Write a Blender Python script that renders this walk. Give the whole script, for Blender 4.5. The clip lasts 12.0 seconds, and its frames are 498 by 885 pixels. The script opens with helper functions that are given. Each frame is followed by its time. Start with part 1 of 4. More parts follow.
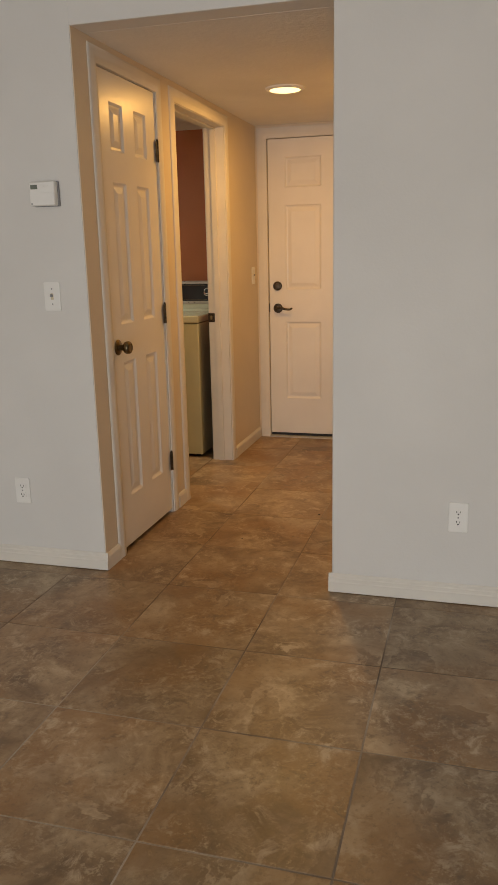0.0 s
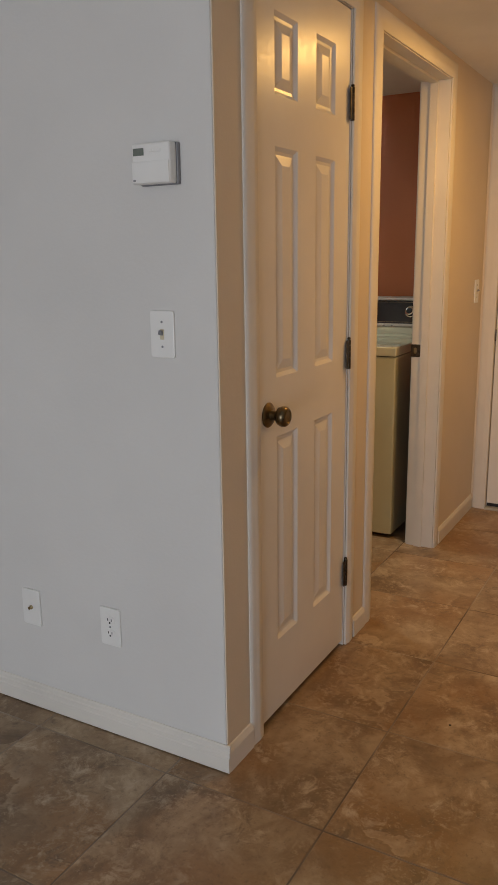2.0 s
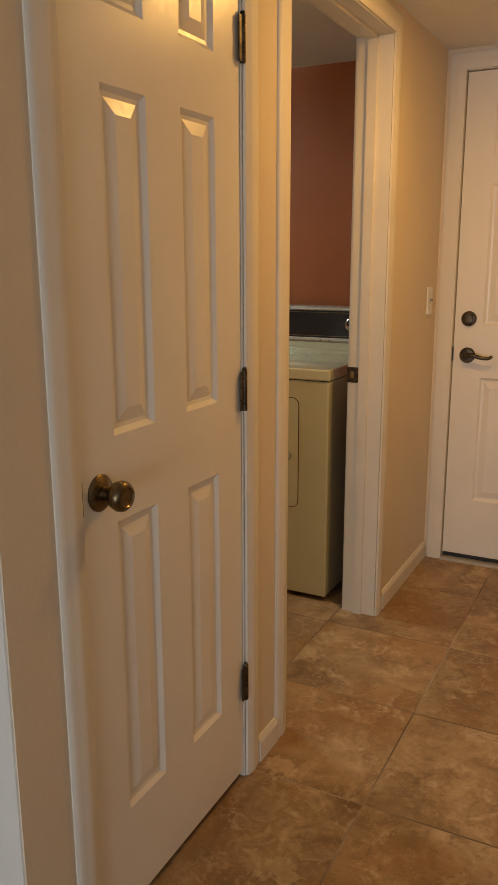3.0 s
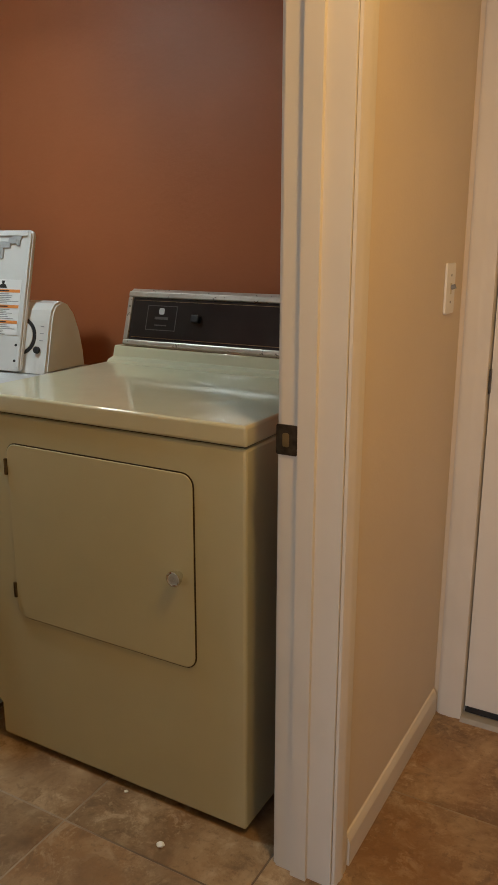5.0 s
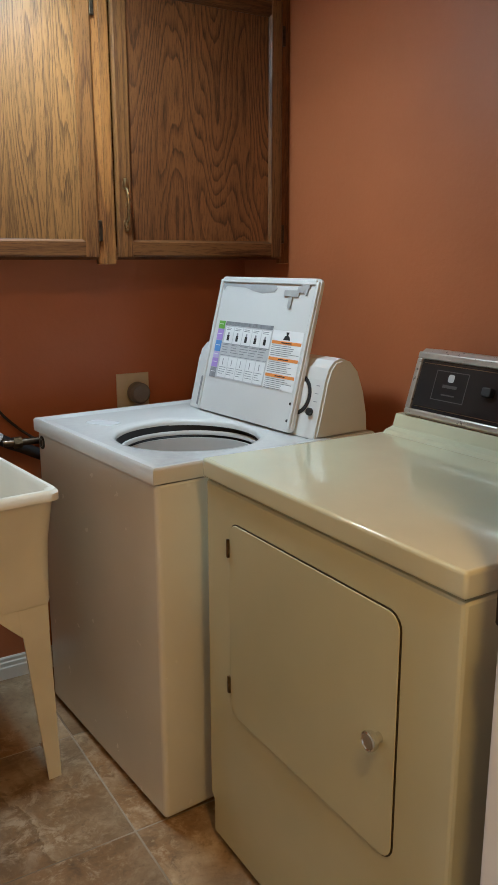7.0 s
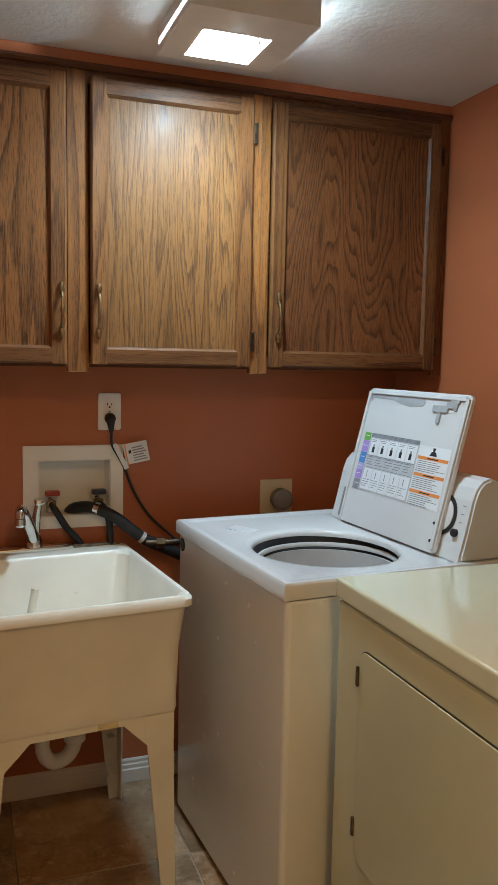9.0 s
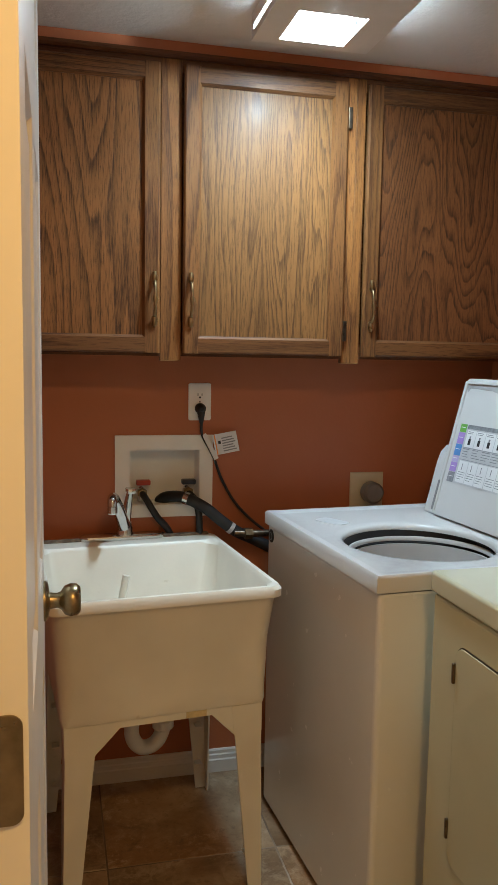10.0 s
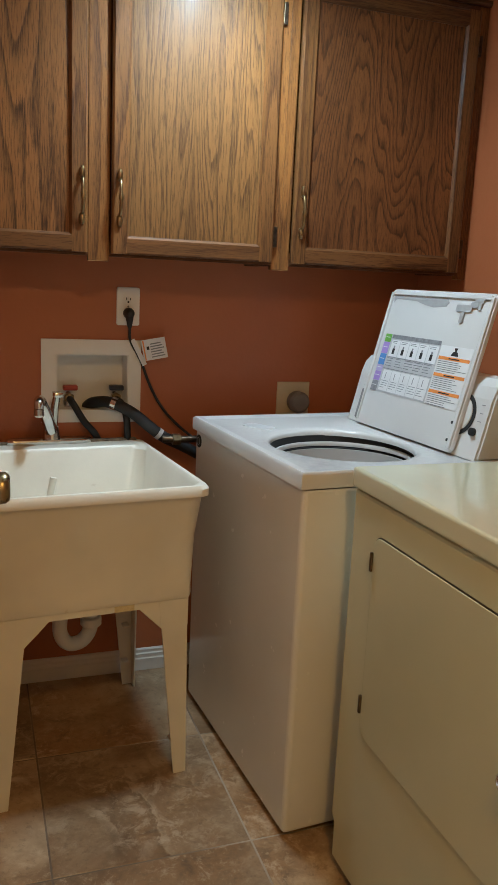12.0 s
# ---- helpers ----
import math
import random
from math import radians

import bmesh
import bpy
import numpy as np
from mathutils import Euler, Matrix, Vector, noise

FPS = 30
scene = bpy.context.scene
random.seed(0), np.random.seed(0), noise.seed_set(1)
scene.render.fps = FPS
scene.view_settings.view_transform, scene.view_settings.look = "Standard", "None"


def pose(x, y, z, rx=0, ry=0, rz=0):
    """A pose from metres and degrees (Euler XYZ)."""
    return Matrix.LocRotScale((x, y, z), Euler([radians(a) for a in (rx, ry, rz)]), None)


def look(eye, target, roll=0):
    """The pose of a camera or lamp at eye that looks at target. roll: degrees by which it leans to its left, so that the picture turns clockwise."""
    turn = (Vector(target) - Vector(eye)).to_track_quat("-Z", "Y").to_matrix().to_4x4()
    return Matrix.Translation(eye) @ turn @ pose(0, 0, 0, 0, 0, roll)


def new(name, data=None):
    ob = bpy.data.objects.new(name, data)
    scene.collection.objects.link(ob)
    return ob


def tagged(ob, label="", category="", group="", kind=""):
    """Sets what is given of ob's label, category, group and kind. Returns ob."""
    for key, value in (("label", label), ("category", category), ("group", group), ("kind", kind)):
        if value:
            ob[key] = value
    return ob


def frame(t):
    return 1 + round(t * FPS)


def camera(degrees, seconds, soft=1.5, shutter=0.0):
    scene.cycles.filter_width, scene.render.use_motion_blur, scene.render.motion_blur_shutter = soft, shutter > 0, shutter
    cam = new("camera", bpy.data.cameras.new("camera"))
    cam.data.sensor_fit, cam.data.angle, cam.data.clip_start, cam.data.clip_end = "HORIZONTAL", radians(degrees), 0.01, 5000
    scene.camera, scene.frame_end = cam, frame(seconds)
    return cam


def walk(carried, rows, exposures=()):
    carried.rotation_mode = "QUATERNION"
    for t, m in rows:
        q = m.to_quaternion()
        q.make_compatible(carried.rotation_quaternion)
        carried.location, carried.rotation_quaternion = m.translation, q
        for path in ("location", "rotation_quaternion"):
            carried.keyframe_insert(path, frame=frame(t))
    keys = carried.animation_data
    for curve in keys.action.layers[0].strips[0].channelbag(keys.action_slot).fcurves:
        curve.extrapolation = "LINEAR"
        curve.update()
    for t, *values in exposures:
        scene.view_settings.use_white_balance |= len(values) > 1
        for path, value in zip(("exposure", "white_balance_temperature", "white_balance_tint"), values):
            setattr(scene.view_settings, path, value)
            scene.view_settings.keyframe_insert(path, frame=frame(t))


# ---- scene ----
cam = camera(35.2, 12.0)
PATH = [
    (0, (0.168, 0.189, 1.311), (-0.368, 2.058, 0.841), -1.3),
    (0.5, (0.045, 0.486, 1.332), (-0.693, 2.281, 0.851), -0.0),
    (1, (-0.154, 0.812, 1.348), (-0.75, 2.662, 0.874), 0.7),
    (1.5, (-0.265, 1.172, 1.355), (-1.027, 2.964, 0.896), -0.4),
    (2, (-0.33, 1.481, 1.337), (-1.291, 3.174, 0.878), -0.8),
    (2.5, (-0.436, 1.827, 1.351), (-1.377, 3.532, 0.897), -0.6),
    (3, (-0.457, 2.235, 1.328), (-1.348, 3.967, 0.873), -0.2),
    (3.5, (-0.542, 2.617, 1.303), (-1.427, 4.35, 0.841), -0.5),
    (3.7, (-0.61, 2.773, 1.324), (-1.486, 4.51, 0.859), -0.4),
    (5.3, (-0.808, 3.824, 1.265), (-1.805, 5.473, 0.727), 0.1),
    (5.5, (-0.808, 3.891, 1.271), (-1.866, 5.486, 0.693), -0.3),
    (6, (-0.796, 4.072, 1.27), (-2.179, 5.387, 0.672), 0.5),
    (6.5, (-0.817, 4.17, 1.293), (-2.425, 5.227, 0.747), -1.6),
    (6.7, (-0.825, 4.174, 1.31), (-2.458, 5.21, 0.799), -1.0),
    (8.3, (-0.817, 4.208, 1.371), (-2.615, 5.055, 1.145), 0.4),
    (8.5, (-0.826, 4.208, 1.369), (-2.643, 5.015, 1.149), 0.6),
    (9, (-0.841, 4.224, 1.368), (-2.709, 4.908, 1.156), 1.1),
    (9.5, (-0.862, 4.221, 1.355), (-2.774, 4.765, 1.14), 1.2),
    (10, (-0.866, 4.217, 1.343), (-2.796, 4.694, 1.123), 1.0),
    (10.5, (-0.867, 4.223, 1.32), (-2.779, 4.713, 1.002), 1.1),
    (11, (-0.855, 4.227, 1.298), (-2.744, 4.764, 0.918), 1.5),
    (11.5, (-0.845, 4.222, 1.29), (-2.721, 4.796, 0.898), 1.9),
    (12, (-0.837, 4.203, 1.289), (-2.684, 4.858, 0.889), 2.7),
]
EXPOSURES = [(0.0, 0.10, 7600, 10), (0.6, 0.08, 7300, 10), (1.8, 0.0, 6500, 10), (3.0, -0.03, 7200, 9), (3.7, -0.1, 7200, 9), (5.5, 0.03, 5850, 6), (6.0, 0.15, 5800, 6), (6.7, 0.36, 5650, 6), (9.0, 0.39, 5450, 6), (12.0, 0.36, 5600, 6)]
walk(cam, [(t, look(eye, target, roll)) for t, eye, target, roll in PATH], EXPOSURES)

# ---- world and lights ----
world = bpy.data.worlds.new("world")
scene.world = world
world.use_nodes = True
wn = world.node_tree.nodes
sky = wn.new("ShaderNodeTexSky")
sky.sky_type, sky.sun_disc = "NISHITA", False
sky.sun_elevation, sky.sun_rotation = radians(40), radians(200)
wn["Background"].inputs[1].default_value = 0.1
world.node_tree.links.new(sky.outputs[0], wn["Background"].inputs[0])


def area_lamp(name, m, size, size_y, power, colour, shape="RECTANGLE", spread=180):
    d = bpy.data.lights.new(name, "AREA")
    d.shape, d.size, d.size_y, d.energy, d.color = shape, size, size_y, power, colour
    d.spread = radians(spread)
    ob = new(name, d)
    ob.matrix_world = m
    return ob


# daylight through an assumed, unseen opening of the living room, behind the start of the walk
area_lamp("window_daylight", look((-0.4, -3.05, 0.88), (-0.4, 3.0, 0.88)), 2.8, 1.4, 110, (0.79, 0.86, 1.0))
# warm disc light in the hall ceiling
area_lamp("hall_lamp_light", look((-0.82, 4.46, 2.112), (-0.82, 4.46, 0)), 0.15, 0.15, 10.4, (1.0, 0.545, 0.15), "DISK")
# bare bulb in the laundry ceiling box
area_lamp("laundry_lamp_light", look((-2.655, 4.815, 2.113), (-2.655, 4.815, 0)), 0.15, 0.15, 6.8, (0.835, 0.985, 0.99), spread=150)
bulb_light = bpy.data.lights.new("laundry_bulb_light", "POINT")
bulb_light.energy, bulb_light.color, bulb_light.shadow_soft_size = 7.6, (0.835, 0.985, 0.99), 0.012
new("laundry_bulb_light", bulb_light).location = (-2.615, 4.83, 2.094)


# ---- materials ----
def material(name):
    m = bpy.data.materials.new(name)
    m.use_nodes = True
    return m, m.node_tree.nodes, m.node_tree.links, m.node_tree.nodes["Principled BSDF"]


def mixed(n, l, fac, a, b, blend="MIX"):
    x = n.new("ShaderNodeMix")
    x.data_type, x.blend_type = "RGBA", blend
    for socket, v in ((x.inputs[0], fac), (x.inputs[6], a), (x.inputs[7], b)):
        if isinstance(v, (int, float)):
            socket.default_value = v
        elif isinstance(v, tuple):
            socket.default_value = (*v, 1)
        else:
            l.new(v, socket)
    return x.outputs[2]


def math_node(n, l, op, a, b=0.0, c=0.0):
    x = n.new("ShaderNodeMath")
    x.operation = op
    for socket, v in zip(x.inputs, (a, b, c)):
        if isinstance(v, (int, float)):
            socket.default_value = v
        else:
            l.new(v, socket)
    return x.outputs[0]


def noise_tex(n, l, vector, scale, detail=4.0, rough=0.55, distortion=0.0):
    x = n.new("ShaderNodeTexNoise")
    x.inputs["Scale"].default_value, x.inputs["Detail"].default_value = scale, detail
    x.inputs["Roughness"].default_value, x.inputs["Distortion"].default_value = rough, distortion
    l.new(vector, x.inputs["Vector"])
    return x.outputs["Fac"]


def ramp(n, l, fac, *stops):
    x = n.new("ShaderNodeValToRGB")
    while len(x.color_ramp.elements) < len(stops):
        x.color_ramp.elements.new(0.5)
    for e, (p, c) in zip(x.color_ramp.elements, stops):
        e.position, e.color = p, (*((c, c, c) if isinstance(c, (int, float)) else c), 1)
    l.new(fac, x.inputs[0])
    return x.outputs[0]


def bump(n, l, bsdf, height, strength, distance):
    x = n.new("ShaderNodeBump")
    x.inputs["Strength"].default_value, x.inputs["Distance"].default_value = strength, distance
    l.new(height, x.inputs["Height"])
    l.new(x.outputs[0], bsdf.inputs["Normal"])


def coords(n, l, jitter=False, scale=(1, 1, 1)):
    """Object coordinates in metres; with jitter each object has its own offset."""
    out = n.new("ShaderNodeTexCoord").outputs["Object"]
    if jitter:
        info = n.new("ShaderNodeObjectInfo")
        add = n.new("ShaderNodeVectorMath")
        add.operation = "MULTIPLY_ADD"
        l.new(info.outputs["Random"], add.inputs[0])
        add.inputs[1].default_value = (37.0, 91.0, 53.0)
        l.new(out, add.inputs[2])
        out = add.outputs[0]
    if scale != (1, 1, 1):
        mul = n.new("ShaderNodeVectorMath")
        mul.operation = "MULTIPLY"
        l.new(out, mul.inputs[0])
        mul.inputs[1].default_value = scale
        out = mul.outputs[0]
    return out


def plain(name, colour, rough=0.5, metal=0.0, vary=0.06, scale=6.0, relief=0.0, relief_scale=60.0, coat=0.0, jitter=False, dirt=None, dirt_at=0.62):
    """A surface of one paint or stuff: broad and fine variation, relief, and stains where dirt is a colour."""
    m, n, l, b = material(name)
    v = coords(n, l, jitter)
    broad, fine = noise_tex(n, l, v, scale, 3), noise_tex(n, l, v, relief_scale, 3, 0.6)
    dark = tuple(c * (1 - 2 * vary) for c in colour)
    light = tuple(min(1, c * (1 + vary)) for c in colour)
    c = ramp(n, l, broad, (0.3, dark), (0.7, light))
    if dirt:
        spots = noise_tex(n, l, v, scale * 2.3, 6, 0.7, 0.6)
        c = mixed(n, l, ramp(n, l, spots, (dirt_at, 0.0), (dirt_at + 0.16, 0.75)), c, dirt)
    l.new(c, b.inputs["Base Color"])
    l.new(math_node(n, l, "MULTIPLY_ADD", fine, 0.18, rough - 0.09), b.inputs["Roughness"])
    b.inputs["Metallic"].default_value = metal
    b.inputs["Coat Weight"].default_value = coat
    if relief:
        bump(n, l, b, fine, 0.5, relief)
    return m


def glow(name, colour, strength):
    m, n, l, b = material(name)
    b.inputs["Base Color"].default_value = (*colour, 1)
    b.inputs["Emission Color"].default_value = (*colour, 1)
    b.inputs["Emission Strength"].default_value = strength
    return m


def tile_material():
    """Brown-grey slate-look porcelain: soft clouds, layered clefts with one sharp pale edge, rusty patches, dark pits."""
    m, n, l, b = material("slate_tile")
    v = coords(n, l, True)
    warp = n.new("ShaderNodeTexNoise")
    warp.inputs["Scale"].default_value, warp.inputs["Detail"].default_value = 9.0, 5.0
    l.new(v, warp.inputs["Vector"])
    push = n.new("ShaderNodeVectorMath")
    push.operation = "MULTIPLY_ADD"
    l.new(warp.outputs["Color"], push.inputs[0])
    push.inputs[1].default_value = (0.075, 0.075, 0.0)
    l.new(v, push.inputs[2])
    bent = n.new("ShaderNodeVectorMath")
    bent.operation = "MULTIPLY"
    l.new(push.outputs[0], bent.inputs[0])
    bent.inputs[1].default_value = (1.0, 0.55, 1.0)
    cloud = noise_tex(n, l, v, 4.6, 8, 0.62, 0.7)
    patch = noise_tex(n, l, v, 2.6, 4, 0.5, 0.3)
    layer = noise_tex(n, l, bent.outputs[0], 3.4, 7, 0.56, 0.2)
    mottle = noise_tex(n, l, v, 15, 10, 0.72, 0.6)
    grain = noise_tex(n, l, v, 110, 4, 0.7)
    where = noise_tex(n, l, v, 4.2, 3, 0.5)
    c = ramp(n, l, cloud, (0.33, (0.150, 0.098, 0.058)), (0.45, (0.235, 0.160, 0.098)), (0.55, (0.315, 0.228, 0.146)), (0.68, (0.430, 0.330, 0.222)))
    c = mixed(n, l, ramp(n, l, patch, (0.46, 0.0), (0.62, 0.60)), c, (0.265, 0.148, 0.070))
    amid = ramp(n, l, noise_tex(n, l, v, 5.5, 4, 0.55, 0.4), (0.40, 0.12), (0.58, 1.0))
    c = mixed(n, l, math_node(n, l, "MULTIPLY", ramp(n, l, mottle, (0.35, 0.75), (0.47, 0.0)), amid), c, (0.120, 0.080, 0.050))
    c = mixed(n, l, math_node(n, l, "MULTIPLY", ramp(n, l, mottle, (0.52, 0.0), (0.63, 0.80)), amid), c, (0.490, 0.390, 0.280))
    terrace = math_node(n, l, "FRACT", math_node(n, l, "MULTIPLY", layer, 5.0))
    pale = ramp(n, l, terrace, (0.0, 0.10), (0.05, 0.70), (0.14, 0.42), (0.40, 0.0), (0.93, 0.0), (1.0, 0.06))
    shown = ramp(n, l, where, (0.47, 0.0), (0.62, 0.85))
    cleft = math_node(n, l, "MULTIPLY", pale, shown)
    c = mixed(n, l, math_node(n, l, "MULTIPLY", cleft, 0.65), c, (0.530, 0.425, 0.305))
    brink = ramp(n, l, terrace, (0.72, 0.0), (0.97, 0.42), (1.0, 0.25))
    c = mixed(n, l, math_node(n, l, "MULTIPLY", brink, shown), c, (0.120, 0.080, 0.052))
    fleck = noise_tex(n, l, v, 58, 6, 0.7, 0.2)
    c = mixed(n, l, math_node(n, l, "MULTIPLY", ramp(n, l, fleck, (0.54, 0.0), (0.66, 0.55)), amid), c, (0.470, 0.375, 0.255))
    c = mixed(n, l, ramp(n, l, fleck, (0.34, 0.45), (0.45, 0.0)), c, (0.135, 0.090, 0.055))
    pits = ramp(n, l, grain, (0.62, 0.0), (0.74, 0.5))
    c = mixed(n, l, math_node(n, l, "MULTIPLY", pits, ramp(n, l, mottle, (0.40, 1.0), (0.55, 0.1))), c, (0.060, 0.042, 0.030))
    info = n.new("ShaderNodeObjectInfo")
    shade = math_node(n, l, "MULTIPLY_ADD", info.outputs["Random"], 0.30, 0.92)
    hue = n.new("ShaderNodeHueSaturation")
    l.new(c, hue.inputs["Color"])
    l.new(shade, hue.inputs["Value"])
    hue.inputs["Saturation"].default_value = 1.12
    l.new(hue.outputs[0], b.inputs["Base Color"])
    l.new(math_node(n, l, "MULTIPLY_ADD", mottle, 0.30, 0.25), b.inputs["Roughness"])
    height = math_node(n, l, "MULTIPLY_ADD", cleft, 0.30, math_node(n, l, "MULTIPLY_ADD", mottle, 0.25, math_node(n, l, "MULTIPLY", grain, 0.10)))
    bump(n, l, b, height, 0.5, 0.003)
    return m


def grout_material():
    """Thin cement joints, pale where clean and nearly black where worn in."""
    m, n, l, b = material("grout")
    v = coords(n, l)
    worn, sand = noise_tex(n, l, v, 1.7, 3, 0.5), noise_tex(n, l, v, 240, 3, 0.7)
    c = ramp(n, l, worn, (0.40, (0.16, 0.115, 0.080)), (0.50, (0.29, 0.225, 0.165)), (0.60, (0.44, 0.37, 0.29)))
    l.new(mixed(n, l, ramp(n, l, sand, (0.45, 0.0), (0.75, 0.4)), c, (0.16, 0.12, 0.09)), b.inputs["Base Color"])
    b.inputs["Roughness"].default_value = 0.88
    bump(n, l, b, sand, 0.5, 0.002)
    return m


def oak_material(name, along, light=(0.285, 0.118, 0.030), dark=(0.065, 0.022, 0.007), rings=14.0, scale=4.0, ragged=0.5, stretch=0.05):
    """Varnished oak. along: 0, 1 or 2, the axis of the grain."""
    m, n, l, b = material(name)
    s = [1.0, 1.0, 1.0]
    s[along] = stretch
    v = coords(n, l, True, tuple(s))
    body = noise_tex(n, l, v, scale, 2, 0.4, 0.15)
    p = [1.0, 1.0, 1.0]
    p[along] = 0.03
    w = coords(n, l, True, tuple(p))
    p[along] = 0.045
    pores = noise_tex(n, l, coords(n, l, True, tuple(p)), 480, 3, 0.7)
    streaks = noise_tex(n, l, w, 60, 3, 0.5)
    fleck = noise_tex(n, l, v, 38, 4, 0.6, 0.8)
    tone = noise_tex(n, l, v, scale * 0.7, 2, 0.4)
    wobble = math_node(n, l, "MULTIPLY_ADD", streaks, ragged, math_node(n, l, "MULTIPLY", body, rings))
    ring = ramp(n, l, math_node(n, l, "FRACT", wobble), (0.0, 0.7), (0.05, 1.0), (0.20, 0.62), (0.48, 0.06), (0.96, 0.0), (1.0, 0.6))
    c = ramp(n, l, tone, (0.30, tuple(k * 0.78 for k in light)), (0.70, tuple(k * 1.18 for k in light)))
    dotted = math_node(n, l, "MULTIPLY", ring, ramp(n, l, pores, (0.36, 0.38), (0.56, 1.0)))
    c = mixed(n, l, math_node(n, l, "MULTIPLY", dotted, 0.95), c, dark)
    c = mixed(n, l, ramp(n, l, pores, (0.52, 0.0), (0.62, 0.72)), c, dark)
    c = mixed(n, l, ramp(n, l, fleck, (0.57, 0.0), (0.70, 0.25)), c, tuple(k * 1.45 for k in light))
    l.new(c, b.inputs["Base Color"])
    l.new(math_node(n, l, "MULTIPLY_ADD", pores, 0.26, 0.36), b.inputs["Roughness"])
    b.inputs["Coat Weight"].default_value, b.inputs["Coat Roughness"].default_value = 0.05, 0.24
    b.inputs["Specular IOR Level"].default_value = 0.27
    bump(n, l, b, math_node(n, l, "SUBTRACT", pores, dotted), 0.35, 0.001)
    return m


M_WALL = plain("wall_paint", (0.70, 0.685, 0.65), 0.62, vary=0.02, scale=2.5, relief=0.0012, relief_scale=95)
M_HALL = plain("hall_paint", (0.70, 0.605, 0.475), 0.6, vary=0.02, scale=2.5, relief=0.0012, relief_scale=95)
M_CEIL = plain("ceiling_paint", (0.76, 0.74, 0.69), 0.75, vary=0.03, scale=3, relief=0.004, relief_scale=42)
M_ORANGE = plain("terracotta_paint", (0.425, 0.137, 0.050), 0.48, vary=0.04, scale=2.2, relief=0.0014, relief_scale=70)
M_TRIM = plain("trim_paint", (0.73, 0.69, 0.62), 0.52, vary=0.025, scale=5, relief=0.0006, relief_scale=40, dirt=(0.45, 0.38, 0.30), dirt_at=0.74)
M_DOOR = plain("door_paint", (0.79, 0.75, 0.68), 0.33, vary=0.02, scale=4, relief=0.0003, relief_scale=55)
for dull in (M_TRIM, M_WALL, M_HALL):
    dull.node_tree.nodes["Principled BSDF"].inputs["Specular IOR Level"].default_value = 0.12
M_TILE = tile_material()
M_GROUT = grout_material()
M_OAK_Z = oak_material("oak_upright", 2)
M_OAK_STILE = oak_material("oak_door_upright", 2, (0.185, 0.079, 0.022), (0.052, 0.018, 0.006), 18.0, 5.0, 0.6)
M_OAK_RAIL = oak_material("oak_door_level", 1, (0.160, 0.066, 0.019), (0.044, 0.015, 0.005), 18.0, 5.0, 0.6)
M_OAK_BOLD = oak_material("oak_bold_panel", 2, (0.220, 0.090, 0.024), (0.036, 0.012, 0.004), 20.0, 4.2, 0.45, 0.12)
M_OAK_FINE = oak_material("oak_fine_panel", 2, (0.205, 0.096, 0.028), (0.062, 0.025, 0.008), 36.0, 6.5, 1.3, 0.08)
M_OAK_RED = oak_material("oak_red_panel", 2, (0.175, 0.066, 0.019), (0.030, 0.010, 0.004), 30.0, 5.2, 0.6, 0.20)
M_OAK_DARK = oak_material("oak_dark_level", 1, (0.12, 0.044, 0.014), (0.04, 0.013, 0.006))
M_OAK_RAW = plain("oak_raw_end", (0.55, 0.33, 0.12), 0.5, vary=0.15, scale=60)
M_WHITE = plain("white_enamel", (0.64, 0.645, 0.64), 0.22, vary=0.015, scale=3, coat=0.3)
# white enamel of the washer's sides, with warm bounced light put into its colour
M_BODY_WARM_LIT = plain("washer_body_warm_lit", (0.76, 0.755, 0.72), 0.24, vary=0.02, scale=3, relief=0.0002, relief_scale=22, coat=0.3)
M_MIDGREY = plain("mid_grey_plastic", (0.36, 0.365, 0.37), 0.45, vary=0.06, scale=30)
M_DIM = plain("faded_print", (0.085, 0.082, 0.08), 0.4, vary=0.1, scale=40)
M_CREAM = plain("almond_enamel", (0.57, 0.550, 0.365), 0.2, vary=0.03, scale=3, relief=0.0002, relief_scale=25, coat=0.4)
M_CREAM_TOP = plain("almond_top", (0.62, 0.61, 0.44), 0.14, vary=0.03, scale=4, relief=0.0002, relief_scale=20, coat=0.5)
M_SINK = plain("ivory_plastic", (0.78, 0.75, 0.65), 0.38, vary=0.05, scale=4, relief=0.0004, relief_scale=50, dirt=(0.47, 0.385, 0.255), dirt_at=0.64)
M_CHROME = plain("chrome", (0.72, 0.72, 0.70), 0.16, 1.0, vary=0.05, scale=30)
M_BRASS = plain("antique_brass", (0.33, 0.25, 0.13), 0.3, 1.0, vary=0.15, scale=40)
M_ANTIQUE = plain("antique_bronze", (0.19, 0.145, 0.085), 0.3, 1.0, vary=0.25, scale=40)
M_BRONZE = plain("dark_bronze", (0.09, 0.07, 0.05), 0.38, 0.9, vary=0.25, scale=60)
M_BLACK = plain("black_rubber", (0.014, 0.014, 0.015), 0.62, vary=0.2, scale=30)
M_PANEL = plain("black_glass_panel", (0.022, 0.021, 0.022), 0.18, vary=0.1, scale=10)
M_GREY = plain("grey_plastic", (0.22, 0.22, 0.23), 0.45, vary=0.05, scale=20)
M_RINGGREY = plain("light_grey_plastic", (0.58, 0.59, 0.60), 0.35, vary=0.03, scale=10)
M_GRIME = plain("grimy_caulk", (0.20, 0.15, 0.10), 0.7, vary=0.3, scale=60, relief=0.001, relief_scale=150)
M_STEEL = plain("tub_steel", (0.58, 0.585, 0.59), 0.38, 0.1, vary=0.05, scale=8)
M_PLATE = plain("white_plastic", (0.82, 0.81, 0.77), 0.32, vary=0.015, scale=10)
